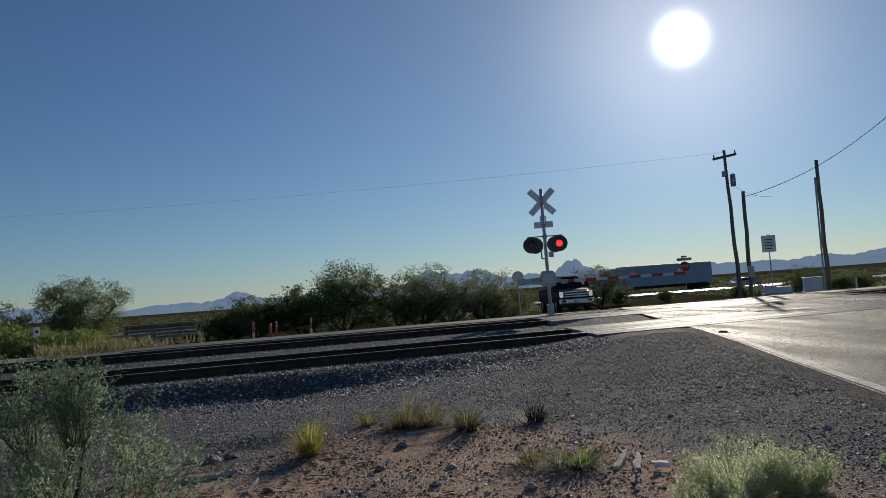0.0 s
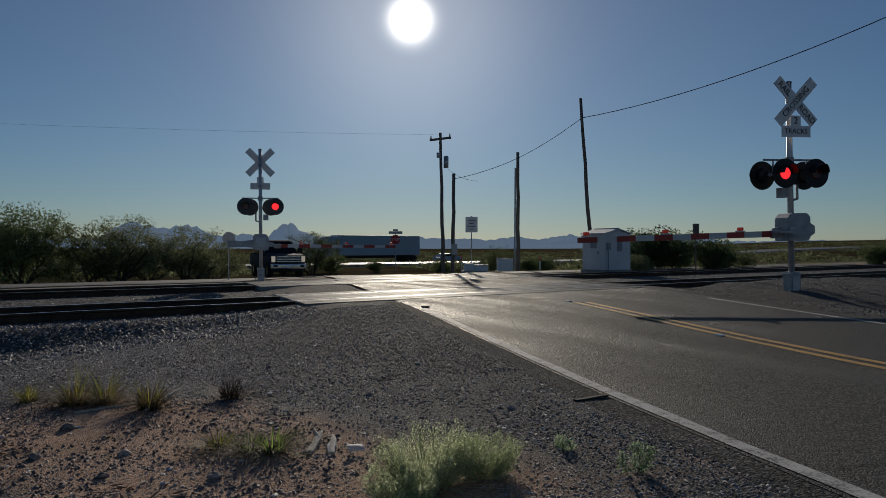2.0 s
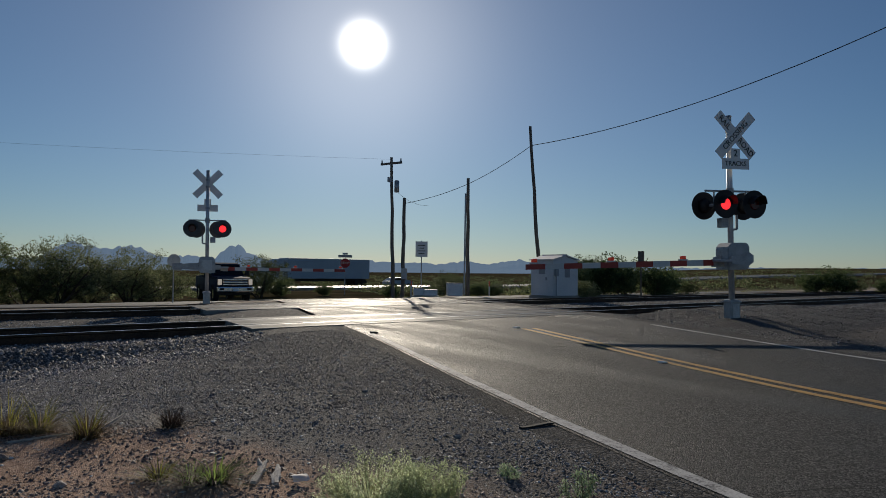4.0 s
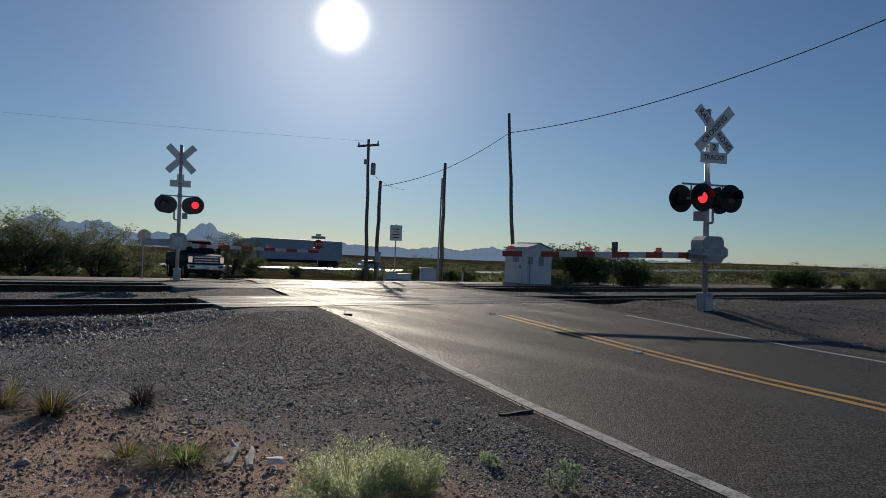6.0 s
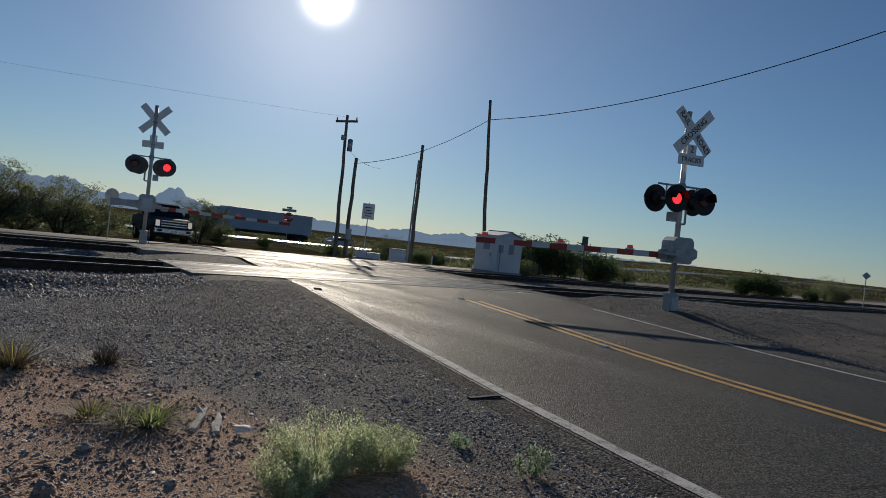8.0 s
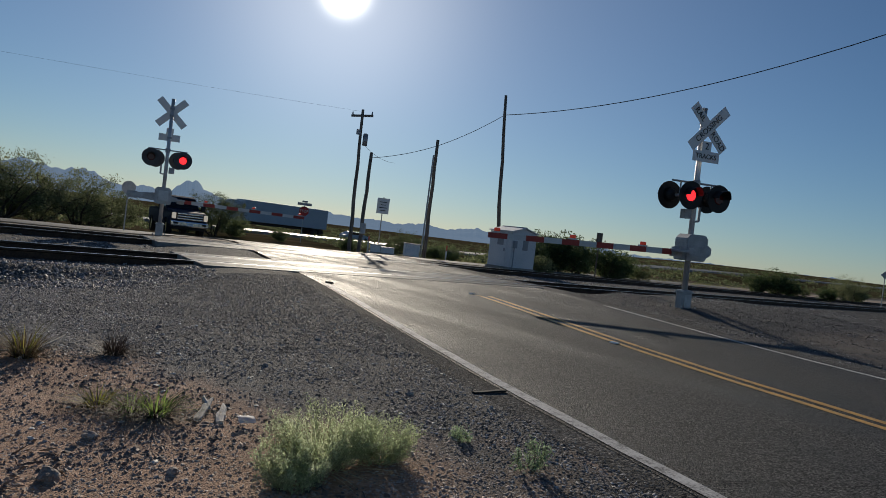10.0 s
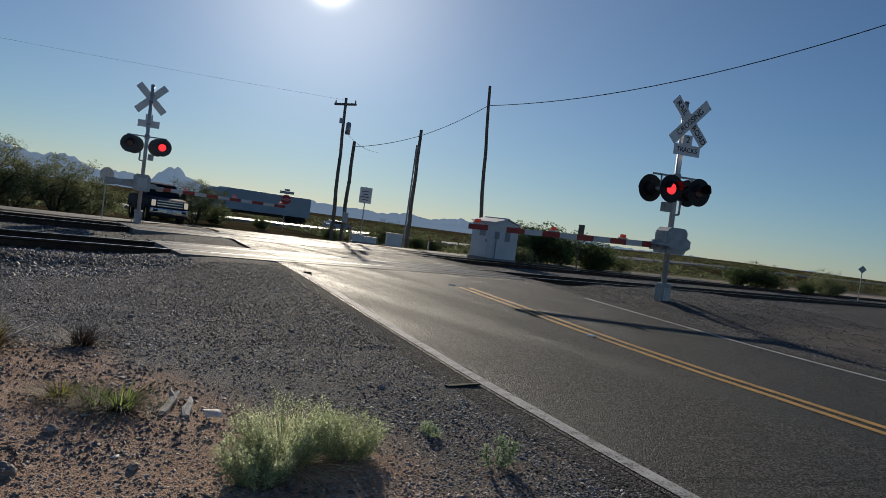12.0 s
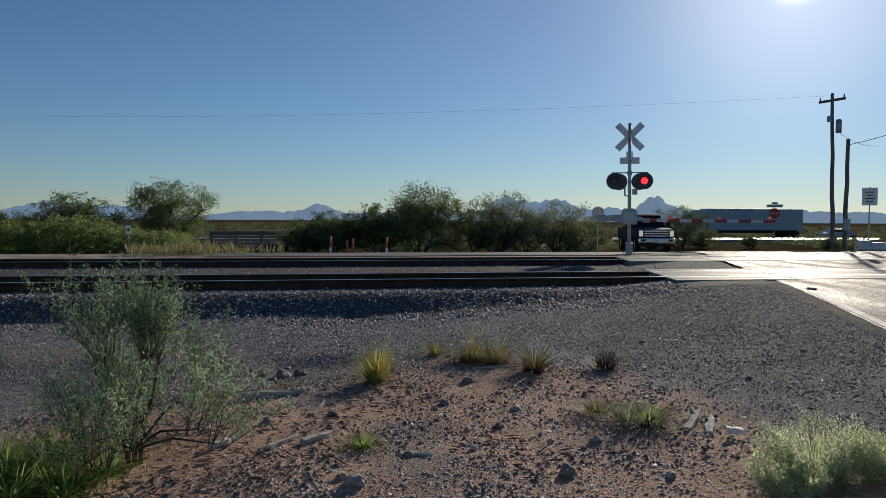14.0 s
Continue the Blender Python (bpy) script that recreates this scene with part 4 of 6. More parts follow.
# ---- shed ----
def shed():
    root = thing("signal_shed", Matrix.Translation((22.10, 27.10, 0.16)) @ Matrix.Rotation(radians(5), 4, "Z"), "small white metal signal shed with a low gabled roof", "shed")
    w, d, h = 1.56, 1.43, 1.66
    bm = bmesh.new()
    box(bm, 0, w, 0, d, 0.0, h, 0.012)
    part("wall", bm, M_SHED, root, "white painted metal walls")
    bm = bmesh.new()
    prism(bm, [(0, h - 0.01), (w, h - 0.01), (w / 2, h + 0.19)], 0.004, d - 0.004)
    part("gable", bm, M_SHED, root)
    for s in (-1, 1):
        bm = bmesh.new()
        eave, ridge = w / 2 + s * (w / 2 + 0.09), w / 2
        prism(bm, [(eave, h - 0.015), (ridge, h + 0.205), (ridge, h + 0.245), (eave, h + 0.03)], -0.09, d + 0.09)
        part("roof_panel", bm, M_SHED, root, "pale sloping roof sheet")
    bm = bmesh.new()
    tube(bm, (w / 2, -0.10, h + 0.245), (w / 2, d + 0.10, h + 0.245), 0.03, 0.03, 8)
    part("ridge_cap", bm, M_SHED_TRIM, root)
    for x, y in ((0, 0), (w, 0), (0, d)):
        bm = bmesh.new()
        box(bm, x - 0.022, x + 0.022, y - 0.022, y + 0.022, 0.0, h - 0.02, 0.006)
        part("corner_trim", bm, M_SHED, root)
    bm = bmesh.new()
    box(bm, -0.08, w + 0.08, -0.08, d + 0.08, -0.30, 0.02, 0.01)
    part("plinth", bm, M_CONCRETE, root)
    # long side: door, its small window and handle
    bm = bmesh.new()
    box(bm, -0.022, -0.002, 0.32, 1.08, 0.08, 1.52, 0.006)
    door = part("door", bm, M_SHED, root, "narrow white metal door")
    bm = bmesh.new()
    box(bm, -0.032, -0.021, 0.50, 0.92, 1.00, 1.36, 0.006)
    part("door_louvre", bm, M_SHED_TRIM, door, "dark grey louvre in the door")
    bm = bmesh.new()
    box(bm, -0.06, -0.021, 0.38, 0.44, 0.72, 0.86, 0.008)
    part("handle", bm, M_SHED_TRIM, door)
    # gable end: louvred vent, meter box with its conduit
    bm = bmesh.new()
    box(bm, 0.74, 1.06, -0.03, -0.002, 0.86, 1.34, 0.006)
    vent = part("vent", bm, M_SHED_TRIM, root, "grey louvred vent")
    for k in range(5):
        bm = bmesh.new()
        box(bm, 0.77, 1.03, -0.045, -0.029, 0.91 + 0.085 * k, 0.95 + 0.085 * k, 0.003)
        part("slat", bm, M_SHED_TRIM, vent)
    bm = bmesh.new()
    box(bm, 0.08, 0.26, -0.13, -0.002, 0.92, 1.26, 0.012)
    tube(bm, (0.15, -0.06, -0.02), (0.15, -0.06, 0.92), 0.025, 0.025, 8)
    part("meter_box", bm, M_SHED_TRIM, root, "grey meter box with a conduit")


shed()


# ---- signs and posts ----
def post_sign(name, x, y, z, height, label, category, draw, group="", r=0.03, mat=M_GALV, turn=0.0):
    root = thing(name, Matrix.Translation((x, y, z)) @ Matrix.Rotation(radians(turn), 4, "Z"), label, category, group)
    bm = bmesh.new()
    tube(bm, (0, 0, -0.2), (0, 0, height), r, r, 8)
    part("post", bm, mat, root)
    draw(root, height)
    return root


def panel_face(root, outline, z, mat, name="panel", y=-0.035, label=""):
    bm = bmesh.new()
    prism(bm, [(x, z + h) for x, h in outline], y - 0.003, y + 0.003)
    return part(name, bm, mat, root, label)


def ngon(r, k, off=0.0):
    return [(r * math.cos(2 * math.pi * i / k + off), r * math.sin(2 * math.pi * i / k + off)) for i in range(k)]


def draw_disc(root, h):
    panel_face(root, ngon(0.23, 28), h - 0.2, M_GALV, "disc", label="round bare metal back of a sign")


post_sign("round_sign", 5.65, 28.2, -0.08, 1.80, "round sign seen from behind on a thin post", "sign", draw_disc, r=0.022)


def draw_notice(root, h):
    panel_face(root, [(-0.35, -0.45), (0.35, -0.45), (0.35, 0.45), (-0.35, 0.45)], h - 0.50, M_SIGN_WHITE, "panel", label="white rectangular sign panel")
    for k, w in enumerate((0.42, 0.28, 0.46, 0.34)):
        bm = bmesh.new()
        box(bm, -w / 2, w / 2, -0.044, -0.039, h - 0.30 - 0.16 * k, h - 0.26 - 0.16 * k)
        part("lettering_bar", bm, M_LETTER, root)


post_sign("road_sign", 21.55, 38.42, -0.25, 3.28, "white rectangular road sign on a metal post", "road sign", draw_notice, turn=-28)


def draw_stop(root, h):
    p = panel_face(root, ngon(0.38, 8, math.pi / 8), h - 0.45, M_SIGN_RED, "panel", label="red octagonal stop sign")
    letters("STOP", 0.27, M_SIGN_WHITE, p, Matrix.Translation((0, -0.042, h - 0.45)) @ Matrix.Rotation(radians(90), 4, "X"))
    panel_face(root, [(-0.52, -0.10), (0.52, -0.10), (0.52, 0.10), (-0.52, 0.10)], h + 0.08, M_GALV, "street_name_blade", 0.0)
    panel_face(root, [(-0.20, -0.07), (0.20, -0.07), (0.20, 0.07), (-0.20, 0.07)], h + 0.27, M_GALV, "street_name_blade", 0.01)


post_sign("stop_sign", 23.2, 53.2, -0.45, 2.72, "red stop sign with street name blades", "stop sign", draw_stop, turn=-23)


def draw_diamond(root, h):
    panel_face(root, ngon(0.27, 4), h - 0.24, M_GALV, "panel", label="diamond sign seen from behind")


post_sign("warning_sign", 54.1, 25.95, 0.35, 2.25, "diamond warning sign seen from behind in the scrub", "road sign", draw_diamond, turn=-60)


def draw_box_post(root, h):
    bm = bmesh.new()
    box(bm, -0.12, 0.12, -0.08, 0.08, h - 0.55, h + 0.02, 0.01)
    part("panel", bm, M_POLE, root, "narrow dark marker board")


post_sign("track_marker", 25.72, 25.2, 0.05, 2.2, "narrow dark marker post beside the track", "marker", draw_box_post, r=0.03, mat=M_POLE)


def draw_small(root, h):
    panel_face(root, [(-0.11, -0.17), (0.11, -0.17), (0.11, 0.17), (-0.11, 0.17)], h - 0.15, M_SIGN_WHITE, "panel", label="small white plate")
    bm = bmesh.new()
    box(bm, -0.05, 0.05, -0.044, -0.039, h - 0.20, h - 0.10)
    part("lettering_bar", bm, M_LETTER, root)


post_sign("marker_sign", -12.74, 30.31, -0.1, 1.0, "small white marker sign among green bushes", "sign", draw_small, r=0.02)


def marker_posts():
    for x, y, h, s in ((-4.38, 28.49, 0.70, 1.0), (-3.77, 28.57, 0.56, 0.8), (-3.55, 28.59, 0.62, 0.85), (-2.28, 28.72, 0.66, 1.0)):
        root = thing("marker_post", Matrix.Translation((x, y, -0.12)), "thin orange and white plastic marker post", "marker post", "orange marker posts")
        bm = bmesh.new()
        tube(bm, (0, 0, -0.1), (0, 0, h * (0.40 if s == 1.0 else 0.08)), 0.045, 0.045, 10)
        part("sleeve", bm, M_POST_WHITE, root, "white lower sleeve")
        bm = bmesh.new()
        tube(bm, (0, 0, h * (0.40 if s == 1.0 else 0.08)), (0.01, 0, h), 0.043, 0.040, 10)
        part("tube", bm, M_POST_RED, root, "faded orange upper tube", True)


marker_posts()


def utility_boxes():
    for x, y, w, d, h, lab in ((20.75, 37.3, 0.55, 0.5, 0.42, "low white utility pedestal beside the poles"), (21.35, 37.0, 0.75, 0.6, 0.34, "low pale utility box on a pad"),
                               (22.45, 36.2, 0.85, 0.7, 0.72, "grey metal utility cabinet beside the poles")):
        root = thing("utility_box", Matrix.Translation((x, y, -0.15)) @ Matrix.Rotation(radians(-25), 4, "Z"), lab, "utility box", "utility boxes")
        bm = bmesh.new()
        box(bm, -w / 2, w / 2, -d / 2, d / 2, 0.04, h, 0.02)
        part("body", bm, M_SHED, root)
        bm = bmesh.new()
        box(bm, -w / 2 - 0.03, w / 2 + 0.03, -d / 2 - 0.03, d / 2 + 0.03, h - 0.002, h + 0.04, 0.01)
        part("lid", bm, M_SHED_TRIM, root)
        bm = bmesh.new()
        box(bm, -w / 2 - 0.08, w / 2 + 0.08, -d / 2 - 0.08, d / 2 + 0.08, -0.1, 0.05, 0.01)
        part("pad", bm, M_CONCRETE, root)
    for x, y in ((20.45, 37.6), (24.2, 35.3), (26.6, 33.4)):
        root = thing("bollard", Matrix.Translation((x, y, -0.12)), "thin orange-topped marker stake", "bollard", "marker stakes")
        bm = bmesh.new()
        tube(bm, (0, 0, -0.1), (0, 0, 0.55), 0.04, 0.04, 8)
        part("tube", bm, M_POST_WHITE, root)
        bm = bmesh.new()
        tube(bm, (0, 0, 0.55), (0, 0, 0.85), 0.042, 0.038, 8)
        part("cap", bm, M_POST_RED, root)


utility_boxes()


# ---- culvert ----
def culvert():
    root = thing("culvert", Matrix.Translation((-10.5, 43.4, land(-10.5, 43.4))) @ Matrix.Rotation(radians(11), 4, "Z"), "low brown timber culvert wall with red end posts", "culvert")
    for k in range(5):
        bm = bmesh.new()
        box(bm, -2.9 + 0.05 * math.sin(k * 2.1), 2.75 + 0.06 * math.cos(k * 1.7), -0.02 * (k % 2), 0.16, 0.14 + 0.19 * k, 0.29 + 0.19 * k, 0.012)
        part("plank", bm, M_TIMBER, root)
    for x in (-2.8, -1.4, 0.0, 1.4, 2.6):
        bm = bmesh.new()
        box(bm, x - 0.09, x + 0.09, 0.162, 0.34, -0.2, 1.12, 0.015)
        part("post", bm, M_TIMBER, root)
    bm = bmesh.new()
    box(bm, -3.0, 2.9, -0.06, 0.38, 1.085, 1.15, 0.015)
    part("cap_rail", bm, M_TIMBER, root, "sunlit timber cap rail")
    for x in (2.25, 2.62):
        bm = bmesh.new()
        box(bm, x - 0.06, x + 0.06, -0.09, -0.022, 0.35, 0.98, 0.01)
        part("marker_board", bm, M_POST_RED, root, "faded red marker board")
    # no hole here: a flat black board stands for the shade inside the mouth
    bm = bmesh.new()
    box(bm, 0.1, 1.5, -0.05, -0.022, -0.05, 0.34, 0.02)
    part("mouth_shade_panel", bm, M_BLACK, root, "black panel for the shade in the culvert's mouth")


culvert()


# ---- pickup truck ----
def wheel_into(root, x, y, r, w):
    bm = bmesh.new()
    prof = [(r * 0.62, -w / 2), (r * 0.93, -w / 2), (r, -w * 0.34), (r, w * 0.34), (r * 0.93, w / 2), (r * 0.62, w / 2)]
    k = 24
    rings = [[bm.verts.new((x + b, y + a * math.cos(2 * math.pi * i / k), r + a * math.sin(2 * math.pi * i / k))) for a, b in prof] for i in range(k)]
    for i in range(k):
        for c in range(len(prof)):
            d = (c + 1) % len(prof)
            bm.faces.new((rings[i][c], rings[(i + 1) % k][c], rings[(i + 1) % k][d], rings[i][d]))
    wheel = part("wheel", bm, M_RUBBER, root, "black tyre", True)
    bm = bmesh.new()
    s = 1 if x > 0 else -1
    tube(bm, (x - s * w * 0.2, y, r), (x + s * w * 0.42, y, r), r * 0.62, r * 0.56, 18)
    part("rim", bm, M_CHROME, wheel, "bright metal rim")


def pickup(m):
    """Local -y is ahead."""
    root = thing("pickup_truck", m, "dark blue pickup truck with chrome grille and lit headlights", "pickup truck")
    side = [(-2.75, 0.55), (-2.85, 0.80), (-2.78, 1.14), (-2.55, 1.20), (-1.25, 1.27), (1.05, 1.27), (1.15, 1.25), (3.0, 1.25), (3.05, 0.62), (2.6, 0.55), (2.35, 0.86), (1.75, 0.86), (1.5, 0.52), (-1.25, 0.52), (-1.5, 0.88), (-2.1, 0.88), (-2.35, 0.55)]
    turn = Matrix.Rotation(radians(90), 4, "Z")
    bm = bmesh.new()
    prism(bm, side, -0.98, 0.98, turn)
    bmesh.ops.bevel(bm, geom=[e for e in bm.edges if abs(e.verts[0].co.x - e.verts[1].co.x) < 0.01], offset=0.05, segments=2, affect="EDGES")
    for v in bm.verts:
        # the nose narrows a little
        if v.co.y < -2.4:
            v.co.x *= 0.95
    part("body", bm, M_NAVY, root, "dark blue painted body")
    cab = [(-1.30, 1.25), (-0.55, 1.86), (-0.25, 1.93), (0.75, 1.92), (0.98, 1.80), (1.08, 1.25)]
    bm = bmesh.new()
    prism(bm, cab, -0.90, 0.90, turn)
    for v in bm.verts:
        v.co.x *= 1 - 0.16 * (v.co.z - 1.25) / 0.68
    bmesh.ops.bevel(bm, geom=list(bm.edges), offset=0.04, segments=2, affect="EDGES")
    part("cab", bm, M_NAVY, root)
    bm = bmesh.new()
    v = [bm.verts.new(p) for p in ((-0.82, -1.245, 1.32), (0.82, -1.245, 1.32), (0.70, -0.62, 1.83), (-0.70, -0.62, 1.83))]
    bm.faces.new(v)
    bmesh.ops.solidify(bm, geom=list(bm.faces), thickness=-0.02)
    part("windshield", bm, M_CAR_GLASS, root, "dark raked windshield")
    for s in (-1, 1):
        bm = bmesh.new()
        v = [bm.verts.new(p) for p in ((s * 0.905, -1.0, 1.34), (s * 0.905, 0.85, 1.34), (s * 0.80, 0.75, 1.80), (s * 0.80, -0.50, 1.80))]
        bm.faces.new(v)
        bmesh.ops.solidify(bm, geom=list(bm.faces), thickness=0.015)
        part("side_window", bm, M_CAR_GLASS, root)
        bm = bmesh.new()
        box(bm, s * 1.14 - 0.12, s * 1.14 + 0.12, -0.95, -0.83, 1.28, 1.56, 0.03)
        tube(bm, (s * 0.92, -0.88, 1.34), (s * 1.10, -0.88, 1.38), 0.03, 0.03, 8)
        part("mirror", bm, M_BLACK, root, "large black towing mirror")
        bm = bmesh.new()
        box(bm, s * 0.83 - 0.10, s * 0.83 + 0.10, -2.89, -2.74, 0.84, 1.12, 0.03)
        part("headlight", bm, M_HEADLIGHT, root, "bright lit headlight")
        bm = bmesh.new()
        box(bm, s * 0.74 - 0.12, s * 0.74 + 0.12, -2.985, -2.96, 0.60, 0.70, 0.01)
        part("fog_lamp", bm, M_BLACK, root)
        for y in (-1.80, 2.05):
            wheel_into(root, s * 0.85, y, 0.42, 0.28)
    bm = bmesh.new()
    box(bm, -0.68, 0.68, -2.87, -2.78, 0.80, 1.15, 0.03)
    part("grille", bm, M_BLACK, root)
    for k in range(3):
        bm = bmesh.new()
        box(bm, -0.66, 0.66, -2.92, -2.84, 0.83 + 0.115 * k, 0.90 + 0.115 * k, 0.015)
        part("grille_bar", bm, M_CHROME, root, "chrome grille bar")
    bm = bmesh.new()
    box(bm, -0.99, 0.99, -2.98, -2.76, 0.50, 0.76, 0.06)
    part("front_bumper", bm, M_CHROME, root, "chrome front bumper")
    bm = bmesh.new()
    box(bm, -0.16, 0.16, -2.995, -2.975, 0.55, 0.68, 0.004)
    part("number_plate", bm, M_SIGN_WHITE, root)
    bm = bmesh.new()
    box(bm, -0.85, 0.85, -2.7, 2.9, 0.36, 0.56, 0.03)
    part("chassis", bm, M_BLACK, root)


pickup(Matrix.Translation((10.10, 38.3, land(10.1, 37.0) + 0.03)) @ Matrix.Rotation(radians(-2), 4, "Z") @ Matrix.Diagonal((0.87, 0.87, 0.99, 1)))


# ---- vehicles on the highway ----
def semi_truck(m):
    """Local +x is ahead."""
    root = thing("semi_truck", m, "white box semi-trailer truck on the far highway", "semi truck")
    bm = bmesh.new()
    box(bm, -8.2, 5.6, -1.28, 1.28, 1.15, 4.0, 0.05)
    part("trailer", bm, M_HAZED_WHITE, root, "plain white box trailer tinted blue-grey by haze")
    bm = bmesh.new()
    prism(bm, [(6.1, 0.7), (6.1, 3.6), (6.9, 3.85), (8.1, 3.2), (8.5, 2.1), (10.0, 1.85), (10.2, 0.7)], -1.2, 1.2)
    bmesh.ops.bevel(bm, geom=list(bm.edges), offset=0.08, segments=2, affect="EDGES")
    part("tractor", bm, M_HAZED_WHITE, root, "pale tractor cab")
    bm = bmesh.new()
    box(bm, 8.1, 8.45, -1.1, 1.1, 2.2, 3.1, 0.03)
    part("windshield", bm, M_CAR_GLASS, root)
    bm = bmesh.new()
    box(bm, -8.0, 9.5, -0.5, 0.5, 0.75, 1.14, 0.02)
    part("chassis", bm, M_BLACK, root)
    for x in (-7.3, -6.1, 5.3, 6.4, 9.3):
        for y in (-1.08, 1.08):
            bm = bmesh.new()
            tube(bm, (x, y - 0.14, 0.52), (x, y + 0.14, 0.52), 0.52, 0.52, 18)
            part("wheel", bm, M_RUBBER, root)


def highway_car(m, paint, label):
    root = thing("car", m, label, "car", "cars on the highway")
    bm = bmesh.new()
    prism(bm, [(-2.3, 0.35), (-2.35, 0.85), (-1.9, 1.0), (-1.2, 1.42), (0.4, 1.45), (1.15, 1.0), (2.2, 0.88), (2.35, 0.4)], -0.9, 0.9)
    bmesh.ops.bevel(bm, geom=list(bm.edges), offset=0.07, segments=2, affect="EDGES")
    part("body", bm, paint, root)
    for s in (-1, 1):
        bm = bmesh.new()
        prism(bm, [(-1.5, 1.02), (-1.1, 1.36), (0.35, 1.38), (0.9, 1.02)], s * 0.905 - 0.006, s * 0.905 + 0.006)
        part("window", bm, M_CAR_GLASS, root)
    for x in (-1.45, 1.45):
        for y in (-0.8, 0.8):
            bm = bmesh.new()
            tube(bm, (x, y - 0.1, 0.33), (x, y + 0.1, 0.33), 0.33, 0.33, 16)
            part("wheel", bm, M_RUBBER, root)


def on_lane(s, n, turn=0.0):
    x, y = plan(s, n)
    mid = 66.5 if n < 80 else 93.0
    z = land(*plan(s, mid)) + (0.33 if n < 80 else 0.03)
    return Matrix.Translation((x, y, z)) @ Matrix.Rotation(math.atan2(UY, UX) + radians(turn), 4, "Z")


semi_truck(on_lane(59.4, 93.0, 180))
highway_car(on_lane(72, 90.4), M_HAZED_WHITE, "small white car on the highway")
highway_car(on_lane(88, 66, 180), M_HAZED_WHITE, "small white car on the highway")
highway_car(on_lane(118, 92), M_HAZED_WHITE, "small white car on the highway")


# ---- plants ----
def ribbon_cloud(name, centres, dirs, lengths, widths, mat, rng, fold=0.0):
    """Many small leaves: a pointed quad each, at a centre, along a direction."""
    k = len(centres)
    d = dirs / (np.linalg.norm(dirs, axis=1, keepdims=True) + 1e-9)
    o = rng.normal(size=(k, 3))
    side = np.cross(d, o)
    side /= np.linalg.norm(side, axis=1, keepdims=True) + 1e-9
    hl, hw = lengths[:, None] * 0.5, widths[:, None] * 0.5
    v = np.stack([centres - d * hl, centres + side * hw, centres + d * hl, centres - side * hw], 1).reshape(-1, 3)
    me = bpy.data.meshes.new(name)
    me.vertices.add(4 * k)
    me.vertices.foreach_set("co", v.ravel())
    me.loops.add(4 * k)
    me.loops.foreach_set("vertex_index", np.arange(4 * k, dtype=np.int32))
    me.polygons.add(k)
    me.polygons.foreach_set("loop_start", np.arange(0, 4 * k, 4, dtype=np.int32))
    me.materials.append(mat)
    me.update(calc_edges=True)
    return me


def limbs(name, lines, mat, sides=5):
    """Tapered limbs: each a list of (point, radius)."""
    verts, faces = [], []
    for line in lines:
        base = len(verts)
        for i, (p, r) in enumerate(line):
            p = Vector(p)
            q = (Vector(line[min(i + 1, len(line) - 1)][0]) - Vector(line[max(i - 1, 0)][0])).to_track_quat("Z", "Y")
            verts += [p + q @ Vector((r * math.cos(2 * math.pi * k / sides), r * math.sin(2 * math.pi * k / sides), 0)) for k in range(sides)]
        for i in range(len(line) - 1):
            for k in range(sides):
                a, c = base + i * sides + k, base + i * sides + (k + 1) % sides
                faces.append((a, c, c + sides, a + sides))
    return mesh_of(name, verts, faces, mat, True)


def grown(start, heading, length, r0, r1, rng, wander=0.25, lift=0.1, k=5):
    p, h = Vector(start), Vector(heading).normalized()
    line = [(p.copy(), r0)]
    for i in range(k):
        h = (h + Vector(rng.normal(size=3)) * wander * 0.5 + Vector((0, 0, lift))).normalized()
        p = p + h * (length / k)
        line.append((p.copy(), r0 + (r1 - r0) * (i + 1) / k))
    return line


